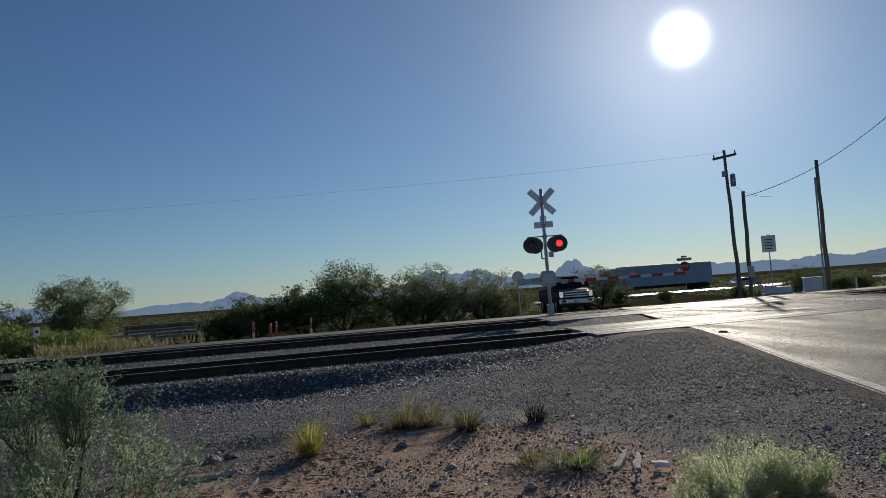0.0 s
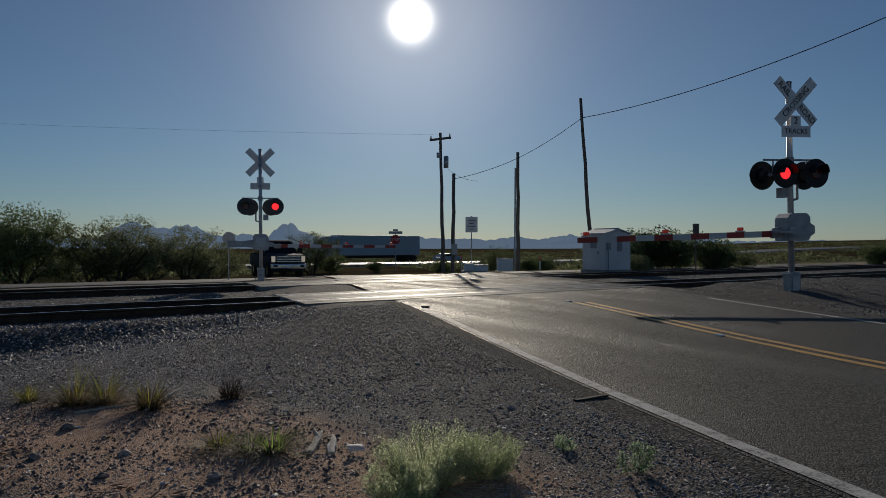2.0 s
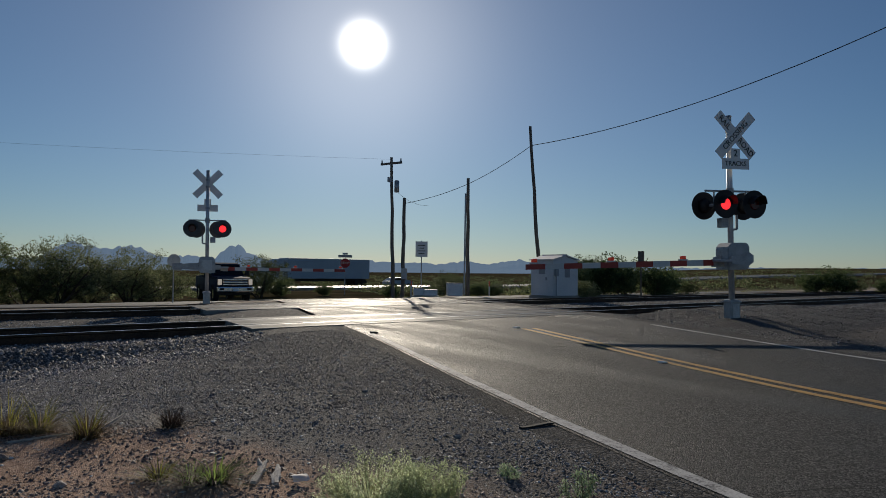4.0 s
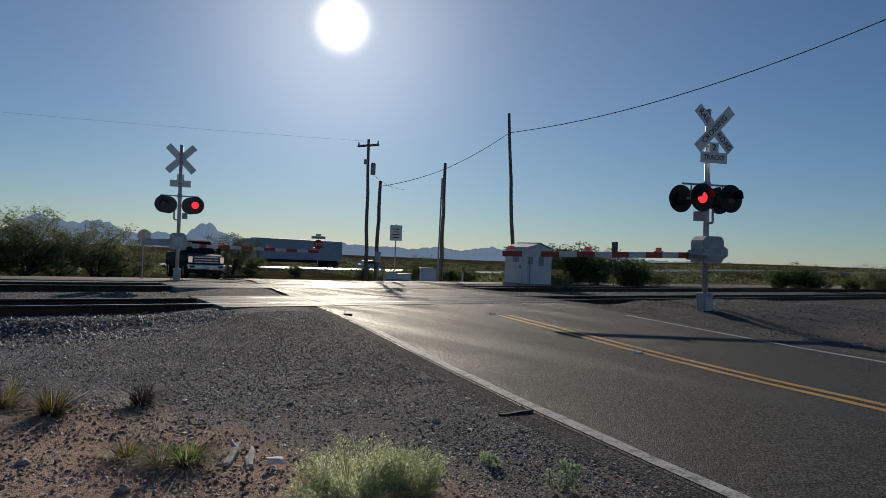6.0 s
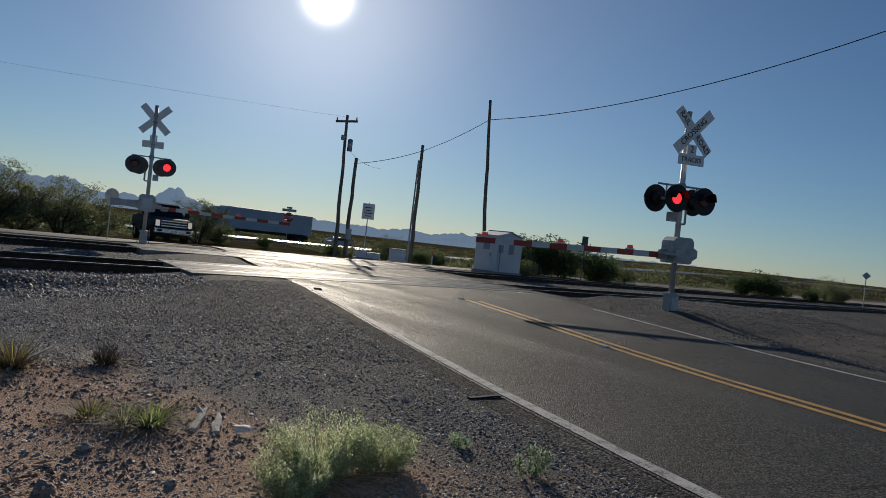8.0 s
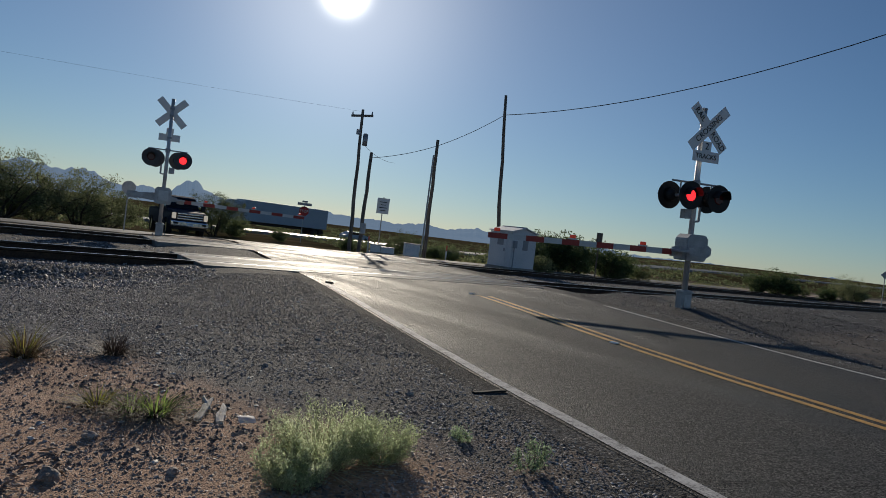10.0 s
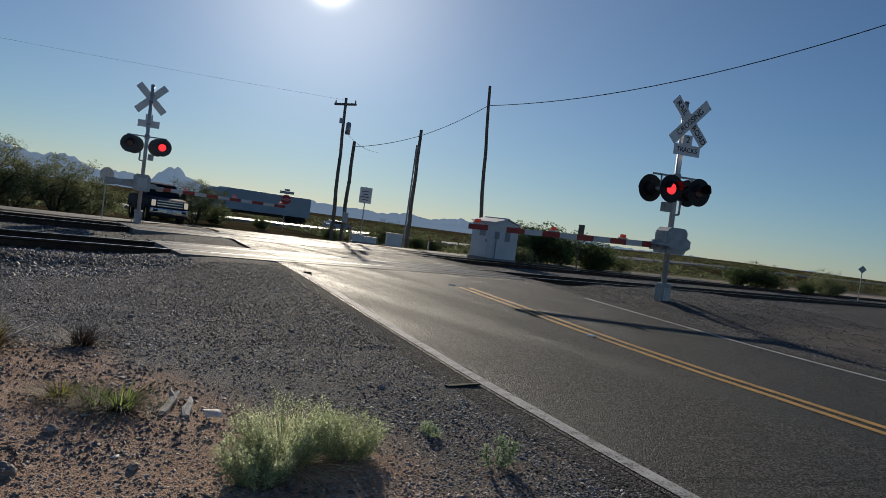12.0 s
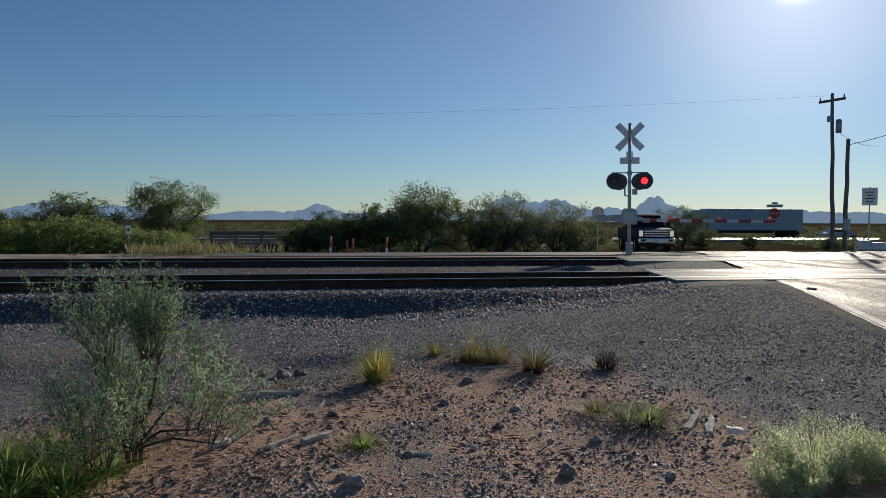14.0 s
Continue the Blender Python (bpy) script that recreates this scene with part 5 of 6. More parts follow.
def tree_meshes(height, width, seed, mat, leaf=0.10, count=7000, open_crown=0.0, skirt=0.25):
    """A many-stemmed desert tree: limbs from the ground, clumps of small leaves at their ends."""
    rng = np.random.default_rng(seed)
    lines, tips = [], []
    stems = 5
    for s in range(stems):
        a = 2 * math.pi * (s + rng.random() * 0.7) / stems
        lean = 0.35 + 0.55 * rng.random()
        stem = grown((0.1 * math.cos(a), 0.1 * math.sin(a), -0.1), (math.cos(a) * lean * width / height, math.sin(a) * lean * width / height, 1), height * (0.55 + 0.2 * rng.random()), 0.022 * height, 0.008 * height, rng, 0.35, 0.02)
        lines.append(stem)
        for b in range(7):
            i = int(rng.integers(1, len(stem)))
            a2 = a + rng.normal() * 1.1
            sub = grown(stem[i][0], (math.cos(a2), math.sin(a2), 0.15 + 0.75 * rng.random()), height * (0.20 + 0.25 * rng.random()), stem[i][1] * 0.6, 0.003 * height, rng, 0.5, 0.04, 4)
            lines.append(sub)
            tips += [sub[2][0], sub[3][0], sub[4][0]]
            for c in range(2):
                a3 = a2 + rng.normal() * 0.9
                tw = grown(sub[2 + c][0], (math.cos(a3), math.sin(a3), 0.4 * rng.normal() + 0.3), height * 0.16, 0.004 * height, 0.0015 * height, rng, 0.5, 0.03, 3)
                lines.append(tw)
                tips += [tw[2][0], tw[3][0]]
    # rounded crown: lumps filled in between the twigs
    for _ in range(int(len(tips) * skirt * 1.6)):
        v = Vector(rng.normal(size=3)).normalized() * (rng.random() ** 0.45)
        lump = 1 + 0.28 * noise.noise(v * 2.1 + Vector((seed, 0, 0)))
        tips.append(Vector((v.x * width * 0.47 * lump, v.y * width * 0.47 * lump, height * (0.52 + 0.42 * v.z * lump))))
    tips = np.array([tuple(t) for t in tips])
    # the crown keeps to the tree's own width
    r = np.hypot(tips[:, 0], tips[:, 1])
    tips[:, :2] *= np.minimum(1, width * 0.52 / np.maximum(r, 1e-6))[:, None]
    tips[:, 2] = np.clip(tips[:, 2], 0.05 * height, height * 0.98)
    keep = rng.random(len(tips)) > open_crown
    tips = tips[keep]
    size = height * (0.030 + 0.035 * rng.random(len(tips)))
    pick = rng.integers(0, len(tips), count)
    c = tips[pick] + np.clip(rng.normal(size=(count, 3)), -1.7, 1.7) * size[pick][:, None] * np.array([1.0, 1.0, 0.75])
    c[:, 2] = np.maximum(c[:, 2], 0.03)
    d = rng.normal(size=(count, 3)) + np.array([0, 0, 0.25])
    ln = leaf * (0.6 + 0.8 * rng.random(count))
    return limbs("trunk", lines, M_BARK), ribbon_cloud("crown", c, d, ln, ln * (0.32 + 0.2 * rng.random(count)), mat, rng)


def tree(x, y, meshes, s, turn, label, name="tree", category="tree", group="mesquite trees", sink=0.0):
    root = thing(name, Matrix.Translation((x, y, land(x, y) - sink)) @ Matrix.Rotation(radians(turn), 4, "Z") @ Matrix.Diagonal((s, s, s, 1)), label, category, group)
    part("trunk", meshes[0], None, root)
    part("crown", meshes[1], None, root)
    return root


MESQ_A = tree_meshes(3.6, 3.5, 11, L_MESQUITE, 0.105, 20000, 0.0, 0.7)
MESQ_B = tree_meshes(2.9, 4.2, 12, L_MESQUITE, 0.11, 18000, 0.0, 0.8)
MESQ_C = tree_meshes(4.2, 5.4, 13, L_MESQUITE, 0.11, 24000, 0.08, 0.7)
PALO_A = tree_meshes(3.2, 3.6, 14, L_PALO, 0.092, 12000, 0.1, 0.5)
PALO_B = tree_meshes(2.7, 3.2, 15, L_PALO, 0.092, 12000, 0.1, 0.5)
BUSH_G = tree_meshes(1.1, 2.4, 16, L_OLIVE, 0.066, 11000, 0.0, 0.9)
BUSH_D = tree_meshes(1.5, 2.2, 17, L_MESQUITE, 0.08, 9000, 0.0, 0.9)
BUSH_P = tree_meshes(0.8, 1.3, 18, L_PALO, 0.07, 2600, 0.0, 0.9)

for x, y, me, s, turn, lab in (
        (-1.2, 36.6, MESQ_A, 1.0, 20, "dense dark green mesquite tree behind the tracks"),
        (-3.3, 37.5, MESQ_B, 0.93, 140, "dense dark green mesquite tree behind the tracks"),
        (-5.4, 37.6, MESQ_B, 0.80, 250, "low spreading dark mesquite tree behind the tracks"),
        (-7.0, 38.0, BUSH_D, 1.25, 60, "low dark green mesquite shrub behind the tracks"),
        (2.5, 37.0, PALO_A, 1.05, 200, "sparse feathery green tree behind the tracks"),
        (1.3, 37.6, PALO_B, 1.0, 80, "sparse feathery green tree behind the tracks"),
        (4.0, 38.0, PALO_B, 0.95, 330, "sparse feathery green tree behind the tracks"),
        (5.7, 38.6, PALO_A, 0.92, 120, "sparse feathery green tree behind the signal"),
        (7.4, 40.5, PALO_B, 0.9, 10, "sparse feathery green tree behind the signal"),
        (15.2, 48.5, PALO_A, 0.95, 300, "sparse feathery green tree beside the highway"),
        (13.6, 49.5, BUSH_D, 1.2, 210, "dark roadside shrub beside the highway"),
        (17.2, 50.5, BUSH_D, 1.0, 310, "dark roadside shrub beside the highway"),
        (-18.8, 51.7, MESQ_C, 1.15, 75, "broad dark mesquite tree in the desert"),
        (-22.3, 46.0, MESQ_B, 1.22, 300, "broad dark mesquite tree in the desert"),
        (-25.5, 41.5, MESQ_A, 0.80, 190, "broad dark mesquite tree in the desert"),
        (-24.0, 44.5, MESQ_B, 0.85, 15, "broad dark mesquite tree in the desert")):
    tree(x, y, me, s, turn, lab)
for x, y, me, s, turn, lab in (
        (-17.6, 31.0, BUSH_G, 1.49, 0, "bright green leafy bush beside the far track"),
        (-15.6, 31.6, BUSH_G, 1.697, 100, "bright green leafy bush beside the far track"),
        (-19.6, 30.0, BUSH_G, 1.56, 220, "bright green leafy bush beside the far track"),
        (-13.6, 32.0, BUSH_G, 1.23, 300, "bright green leafy bush beside the far track"),
        (-21.4, 31.0, BUSH_G, 1.3, 40, "bright green leafy bush beside the far track"),
        (-12.2, 32.8, BUSH_G, 1.10, 170, "bright green leafy bush beside the far track")):
    tree(x, y, me, s, turn, lab, "bush", "bush", "green bushes")
for x, y, me, s, turn, lab in (
        (51.0, 31.6, BUSH_D, 1.35, 10, "dark green shrub in dry scrub"), (49.6, 32.4, BUSH_D, 1.1, 130, "dark green shrub in dry scrub"),
        (52.2, 31.0, BUSH_P, 1.5, 250, "sparse green shrub in dry scrub"), (55.2, 30.4, BUSH_D, 0.75, 40, "dark green shrub in dry scrub"),
        (62.4, 32.6, PALO_B, 0.85, 70, "sparse green shrub in dry scrub"), (64.2, 32.9, BUSH_D, 1.0, 190, "dark green shrub in dry scrub"), (71.0, 30.5, BUSH_D, 1.2, 20, "dark green shrub in dry scrub"),
        (25.6, 29.3, BUSH_P, 1.1, 0, "small green shrub beside the shed"), (26.9, 30.4, BUSH_P, 1.2, 120, "small green shrub beside the shed"),
        (28.6, 33.6, BUSH_D, 1.45, 75, "tall dark shrub behind the far track"), (30.4, 33.2, BUSH_D, 1.7, 200, "tall dark shrub behind the far track"), (32.2, 33.0, BUSH_D, 1.6, 320, "tall dark shrub behind the far track"), (33.9, 32.2, BUSH_D, 1.35, 130, "dark shrub behind the far track"), (29.4, 35.8, PALO_B, 0.85, 15, "sparse shrub behind the far track"), (36.2, 33.2, BUSH_D, 1.1, 260, "dark shrub behind the far track"),
        (34.4, 32.4, BUSH_P, 1.5, 80, "pale shrub behind the far track"), (29.9, 34.0, BUSH_P, 1.4, 160, "pale shrub behind the far track"),
        (37.8, 33.0, BUSH_P, 1.2, 290, "pale shrub behind the far track"), (26.1, 42.8, PALO_B, 0.72, 50, "thin sparse tree behind the poles"),
        (28.5, 43.0, BUSH_D, 0.8, 30, "dark shrub behind the poles"), (31.0, 45.0, BUSH_D, 0.9, 100, "dark shrub behind the poles"),
        (24.0, 47.0, BUSH_D, 0.7, 220, "dark shrub beside the highway"), (20.5, 50.5, BUSH_D, 0.7, 330, "dark shrub beside the highway")):
    tree(x, y, me, s, turn, lab, "shrub", "shrub", "roadside shrubs")


def scrub():
    """Low desert brush out to the far plain, one object."""
    rng = np.random.default_rng(5)
    cs, ls = [], []
    for _ in range(5200):
        d = 46 * (9.0 ** rng.random())
        az = radians(-48 + 125 * rng.random())
        x, y = d * math.sin(az), d * math.cos(az)
        n = across(x, y)
        if n < 36 or 62 < n < 72 or 87 < n < 100 or (-3 < off_road(x, y) < 10 and n < 60):
            continue
        r = 0.35 + 0.7 * rng.random() + 0.002 * d
        k = 26
        c = rng.normal(size=(k, 3)) * np.array([r, r, r * 0.45]) * 0.55
        c[:, 2] = np.abs(c[:, 2])
        cs.append(c + np.array([x, y, land(x, y)]))
        ls.append(np.full(k, 0.30 * r * (0.7 + 0.6 * rng.random())))
    c, ln = np.concatenate(cs), np.concatenate(ls)
    me = ribbon_cloud("scrub", c, rng.normal(size=c.shape), ln, ln * 0.5, L_PALO, rng)
    return tagged(new("desert_scrub", me), "low dark desert brush across the plain", "scrub", kind="stuff")


scrub()


def blades(name, count, height, spread, mat, seed, droop=0.5, width=0.006, segs=4, upright=0.0):
    """Grass: curved, tapering blades from one root."""
    rng = np.random.default_rng(seed)
    verts, faces = [], []
    for _ in range(count):
        a, r = rng.random() * 2 * math.pi, spread * 0.35 * math.sqrt(rng.random())
        h = height * (0.3 + 0.8 * rng.random() ** 1.3)
        out = spread * 1.5 * (0.05 + 0.95 * rng.random()) * (1 - upright)
        w = width * (0.4 + 0.5 * rng.random())
        bend = droop * (0.3 + 1.5 * rng.random())
        ca, sa = math.cos(a), math.sin(a)
        twist = rng.normal() * 0.6
        b = len(verts)
        for i in range(segs + 1):
            u = i / segs
            x, z = r + out * u ** 1.7, h * (u - bend * 0.45 * u * u * u)
            ww = w * (1 - u ** 2 * 0.92)
            px, py = x * ca - 0.02 * twist * u * sa, x * sa + 0.02 * twist * u * ca
            verts += [(px - sa * ww, py + ca * ww, z), (px + sa * ww, py - ca * ww, z)]
        for i in range(segs):
            c = b + 2 * i
            faces.append((c, c + 1, c + 3, c + 2))
    return mesh_of(name, verts, faces, mat, True)


def tuft(x, y, label, layers, group="grass tufts", category="grass tuft", name="grass_tuft"):
    k = (0.95 if x > 0.5 else 0.975) if y > 4.2 else 1.0
    x, y = x * k, y * k
    root = thing(name, Matrix.Translation((x, y, land(x, y) - 0.01)), label, category, group)
    for pname, me in layers:
        part(pname, me, None, root)
    return root


def stalks(count, height, spread, mat, seed, leaf=0.02, twig=M_TWIG):
    """Thin forked stems with small leaves all along."""
    rng = np.random.default_rng(seed)
    lines, cs, ds = [], [], []
    for _ in range(count):
        a, lean = rng.random() * 2 * math.pi, spread / height * math.sqrt(rng.random()) * 1.2
        st = grown((0.04 * math.cos(a), 0.04 * math.sin(a), -0.02), (math.cos(a) * lean, math.sin(a) * lean, 1), height * (0.6 + 0.45 * rng.random()), 0.0035, 0.001, rng, 0.3, 0.06, 6)
        lines.append(st)
        for j in range(2, 7):
            p = st[j][0]
            for _k in range(2):
                h = Vector(rng.normal(size=3)) * 0.7 + Vector((math.cos(a) * 0.4, math.sin(a) * 0.4, 0.9))
                tw = grown(p, h, height * 0.20 * (0.6 + 0.7 * rng.random()), 0.0016, 0.0007, rng, 0.3, 0.05, 4)
                lines.append(tw)
                for q, _r in tw[1:]:
                    for _l in range(4):
                        cs.append(q + Vector(rng.normal(size=3)) * leaf * 0.7)
                        ds.append(Vector(rng.normal(size=3)) * 0.6 + Vector((0, 0, 0.6)))
    c, d = np.array([tuple(v) for v in cs]), np.array([tuple(v) for v in ds])
    ln = leaf * (0.6 + 0.8 * rng.random(len(c)))
    return limbs("stem", lines, twig, 3), ribbon_cloud("foliage", c, d, ln, ln * 0.32, mat, rng)


def shrub(x, y, count, height, spread, mat, seed, leaf, label, name="shrub", extra=(), lift=0.0):
    s, f = stalks(count, height, spread, mat, seed, leaf, M_PALE_TWIG if mat is L_GREY else M_TWIG)
    root = thing(name, Matrix.Translation((x, y, land(x, y) - 0.01)), label, "shrub", "")
    part("stem", s, None, root).location = (0, 0, lift)
    part("foliage", f, None, root).location = (0, 0, lift)
    for pname, me in extra:
        part(pname, me, None, root)
    return root


# tall feathery shrub and the fresh grass at its foot
rng0 = np.random.default_rng(3)
TRUNK = limbs("trunk", [grown((0.02 * k, 0.02 * k, -0.05), (0.25 * (k - 1), 0.1, 1), 0.55, 0.016, 0.008, rng0, 0.35, 0.05) for k in range(3)], M_BARK, 6)


def plume_shrub(x, y, label):
    """One trunk, limbs to all sides, and a plume of leafy twigs on the end of each."""
    rng = np.random.default_rng(77)
    root = thing("shrub", Matrix.Translation((x, y, land(x, y) - 0.01)), label, "shrub", "")
    part("trunk", TRUNK, None, root)
    for k in range(17):
        a = 2.4 * k
        r = 0.08 + 0.46 * rng.random()
        h = 0.12 + (0.62 - 0.7 * r) * rng.random()
        if k % 4 == 0:
            r, h = 0.12, 0.62
        end = Vector((r * math.cos(a), r * math.sin(a), h))
        line = [((0.01 * k % 0.04, 0.0, 0.10), 0.010), (end * 0.5 + Vector((0, 0, 0.10)), 0.007), (end, 0.004)]
        part("limb", limbs("limb", [line], M_BARK, 5), None, root)
        s, f = stalks(9, 0.40 + 0.14 * rng.random(), 0.20, L_BROOM, 700 + k, 0.020)
        tilt = Matrix.Translation(end) @ Matrix.Rotation(0.9 * r, 4, Vector((-math.sin(a), math.cos(a), 0)))
        part("stem", s, None, root).matrix_local = tilt
        part("foliage", f, None, root).matrix_local = tilt


plume_shrub(-1.88, 3.92, "tall feathery green desert shrub with thin stems")
for x, y, sd, h in ((-2.20, 3.72, 51, 0.20), (-1.98, 3.80, 52, 0.17), (-2.40, 3.65, 53, 0.22), (-2.05, 3.52, 54, 0.17), (-2.55, 3.85, 55, 0.21), (-2.25, 3.42, 56, 0.2), (-2.35, 3.95, 57, 0.2)):
    tuft(x, y, "fresh bright green grass at the foot of the shrub", (("foliage", blades("foliage", 150, h * 1.3, 0.28, L_GREEN, sd, 0.7, 0.007)),), "fresh grass")

# grey-green bush by the road
G_BUSH = (("lower_foliage", blades("lower_foliage", 260, 0.29, 0.38, L_GREY, 61, 0.3, 0.0028)),)
shrub(1.65, 3.42, 95, 0.31, 0.42, L_GREY, 41, 0.012, "low rounded grey-green bush on the gravel", extra=G_BUSH)
shrub(1.95, 3.36, 70, 0.25, 0.25, L_GREY, 42, 0.012, "low rounded grey-green bush on the gravel")
shrub(1.42, 3.22, 70, 0.22, 0.26, L_GREY, 43, 0.012, "low rounded grey-green bush on the gravel")
shrub(2.66, 3.02, 5, 0.18, 0.07, L_BROOM, 44, 0.018, "small pale green weed in the gravel", "weed")
shrub(2.62, 3.55, 3, 0.10, 0.05, L_BROOM, 45, 0.018, "tiny green weed in the gravel", "weed")

tuft(-0.72, 6.10, "dense yellow-green bunch grass on bare soil", (("foliage", blades("foliage", 420, 0.36, 0.21, L_YELLOW, 1, 0.35, 0.0045)), ("dead_foliage", blades("dead_foliage", 120, 0.16, 0.24, L_DRY, 2, 0.8, 0.004))))
tuft(-0.24, 7.40, "small green-topped grass tuft on the gravel", (("foliage", blades("foliage", 160, 0.20, 0.16, L_YELLOW, 3, 0.5, 0.005)), ("dead_foliage", blades("dead_foliage", 120, 0.13, 0.18, L_BROWN, 4, 0.8, 0.004))))
tuft(0.12, 6.95, "wide dry grass clump with fresh green blades", (("foliage", blades("foliage", 60, 0.37, 0.26, L_YELLOW, 5, 0.35, 0.005)), ("dead_foliage", blades("dead_foliage", 520, 0.24, 0.34, L_DRY, 6, 0.8, 0.004))))
tuft(0.34, 6.85, "wide dry grass clump with fresh green blades", (("foliage", blades("foliage", 45, 0.40, 0.22, L_YELLOW, 25, 0.35, 0.005)), ("dead_foliage", blades("dead_foliage", 380, 0.22, 0.30, L_DRY, 26, 0.8, 0.004))))
tuft(0.66, 6.60, "dry grass clump with a few green blades", (("foliage", blades("foliage", 32, 0.38, 0.24, L_YELLOW, 7, 0.4, 0.005)), ("dead_foliage", blades("dead_foliage", 420, 0.26, 0.25, L_DRY, 8, 0.75, 0.004))))
tuft(1.33, 6.72, "dark dead brown grass tuft on gravel", (("dead_foliage", blades("dead_foliage", 330, 0.22, 0.22, L_BROWN, 9, 0.7, 0.004)),))
tuft(0.93, 5.10, "low green and brown grass tuft on soil", (("foliage", blades("foliage", 90, 0.16, 0.20, L_YELLOW, 10, 0.6, 0.005)), ("dead_foliage", blades("dead_foliage", 260, 0.12, 0.25, L_BROWN, 11, 0.8, 0.004))))
tuft(1.20, 4.78, "low green grass tuft on soil", (("foliage", blades("foliage", 120, 0.19, 0.24, L_GREEN, 12, 0.6, 0.005)), ("dead_foliage", blades("dead_foliage", 240, 0.12, 0.25, L_BROWN, 13, 0.8, 0.004))))
tuft(1.08, 4.88, "low green grass tuft on soil", (("foliage", blades("foliage", 70, 0.16, 0.22, L_GREEN, 22, 0.6, 0.005)), ("dead_foliage", blades("dead_foliage", 160, 0.12, 0.22, L_BROWN, 23, 0.8, 0.004))))
tuft(-0.64, 4.33, "small green grass tuft on reddish soil", (("foliage", blades("foliage", 120, 0.13, 0.15, L_GREEN, 14, 0.7, 0.005)), ("dead_foliage", blades("dead_foliage", 60, 0.08, 0.18, L_DRY, 15, 0.8, 0.004))))
tuft(-1.45, 5.75, "dry straw tuft at the edge of the bank", (("dead_foliage", blades("dead_foliage", 60, 0.14, 0.16, L_DRY, 16, 0.8, 0.004)),))


def far_grass():
    """Pale dry grass along the edge of the far track's dirt road."""
    rng = np.random.default_rng(8)
    cs, ds, ln = [], [], []
    for _ in range(95):
        s, n = -5.6 + 5.0 * rng.random(), 25.6 + 3.6 * rng.random()
        if s > -3.0 and rng.random() < 0.75:
            continue
        x, y = plan(s, n)
        k, h = 30, 0.2 + 0.3 * rng.random()
        c = rng.normal(size=(k, 3)) * np.array([0.16, 0.16, 0.12]) * h * 2
        c[:, 2] = np.abs(c[:, 2]) + h * 0.25
        cs.append(c + np.array([x, y, land(x, y)]))
        ds.append(rng.normal(size=(k, 3)) * 0.35 + np.array([0, 0, 1]))
        ln.append(np.full(k, h * 0.8))
    for _ in range(300):
        s, n = 26 + 60 * rng.random(), 25.0 + 7 * rng.random()
        x, y = plan(s, n)
        k, h = 20, 0.08 + 0.13 * rng.random()
        c = rng.normal(size=(k, 3)) * np.array([0.3, 0.3, 0.12]) * h * 2
        c[:, 2] = np.abs(c[:, 2]) + h * 0.2
        cs.append(c + np.array([x, y, land(x, y)]))
        ds.append(rng.normal(size=(k, 3)) * 0.4 + np.array([0, 0, 1]))
        ln.append(np.full(k, h * 0.8))
    c, d, l = np.concatenate(cs), np.concatenate(ds), np.concatenate(ln)
    me = ribbon_cloud("dry_grass", c, d, l, l * 0.07, L_STRAW, rng)
    return tagged(new("dry_grass", me), "pale dry grass beside the far track", "grass", kind="stuff")


far_grass()


# ---- stones ----
def stone_field(name, places, sizes, mat, seed, label, flat=0.65):
    """Many small angular stones in one mesh."""
    rng = np.random.default_rng(seed)
    base = np.array([(1, 0, -0.35), (-1, 0, -0.35), (0, 1, -0.35), (0, -1, -0.35), (0.3, 0.25, 0.85), (-0.35, -0.2, 0.75)], float)
    tri = np.array([(0, 2, 4), (2, 1, 5), (1, 3, 5), (3, 0, 4), (2, 5, 4), (3, 4, 5)])
    k = len(places)
    v = np.repeat(base[None], k, 0) * (0.55 + 0.75 * rng.random((k, 6, 1))) + rng.normal(size=(k, 6, 3)) * 0.22
    a = rng.random(k) * 2 * math.pi
    ca, sa = np.cos(a)[:, None], np.sin(a)[:, None]
    x, y = v[..., 0] * ca - v[..., 1] * sa, v[..., 0] * sa + v[..., 1] * ca
    tilt = rng.normal(size=(k, 1)) * 0.5
    z = v[..., 2] * flat + tilt * 0.4 * x
    v = np.stack([x, y, z], -1) * sizes[:, None, None] + places[:, None, :]
    me = bpy.data.meshes.new(name)
    me.vertices.add(6 * k)
    me.vertices.foreach_set("co", v.ravel())
    f = (tri[None] + 6 * np.arange(k)[:, None, None]).reshape(-1)
    me.loops.add(len(f))
    me.loops.foreach_set("vertex_index", f.astype(np.int32))
    me.polygons.add(len(f) // 3)
    me.polygons.foreach_set("loop_start", np.arange(0, len(f), 3, dtype=np.int32))
    me.materials.append(mat)
    me.update(calc_edges=True)
    return tagged(new(name, me), label, "gravel", kind="stuff")


def scattered(seed, count, pick, size, lift=0.2):
    rng = np.random.default_rng(seed)
    ps, ss = [], []
    while len(ps) < count:
        x, y, ok = pick(rng)
        if not ok:
            continue
        s = size[0] * (size[1] / size[0]) ** (rng.random() ** 1.6)
        ps.append((x, y, land(x, y) + lift * s))
        ss.append(s)
    return np.array(ps), np.array(ss)


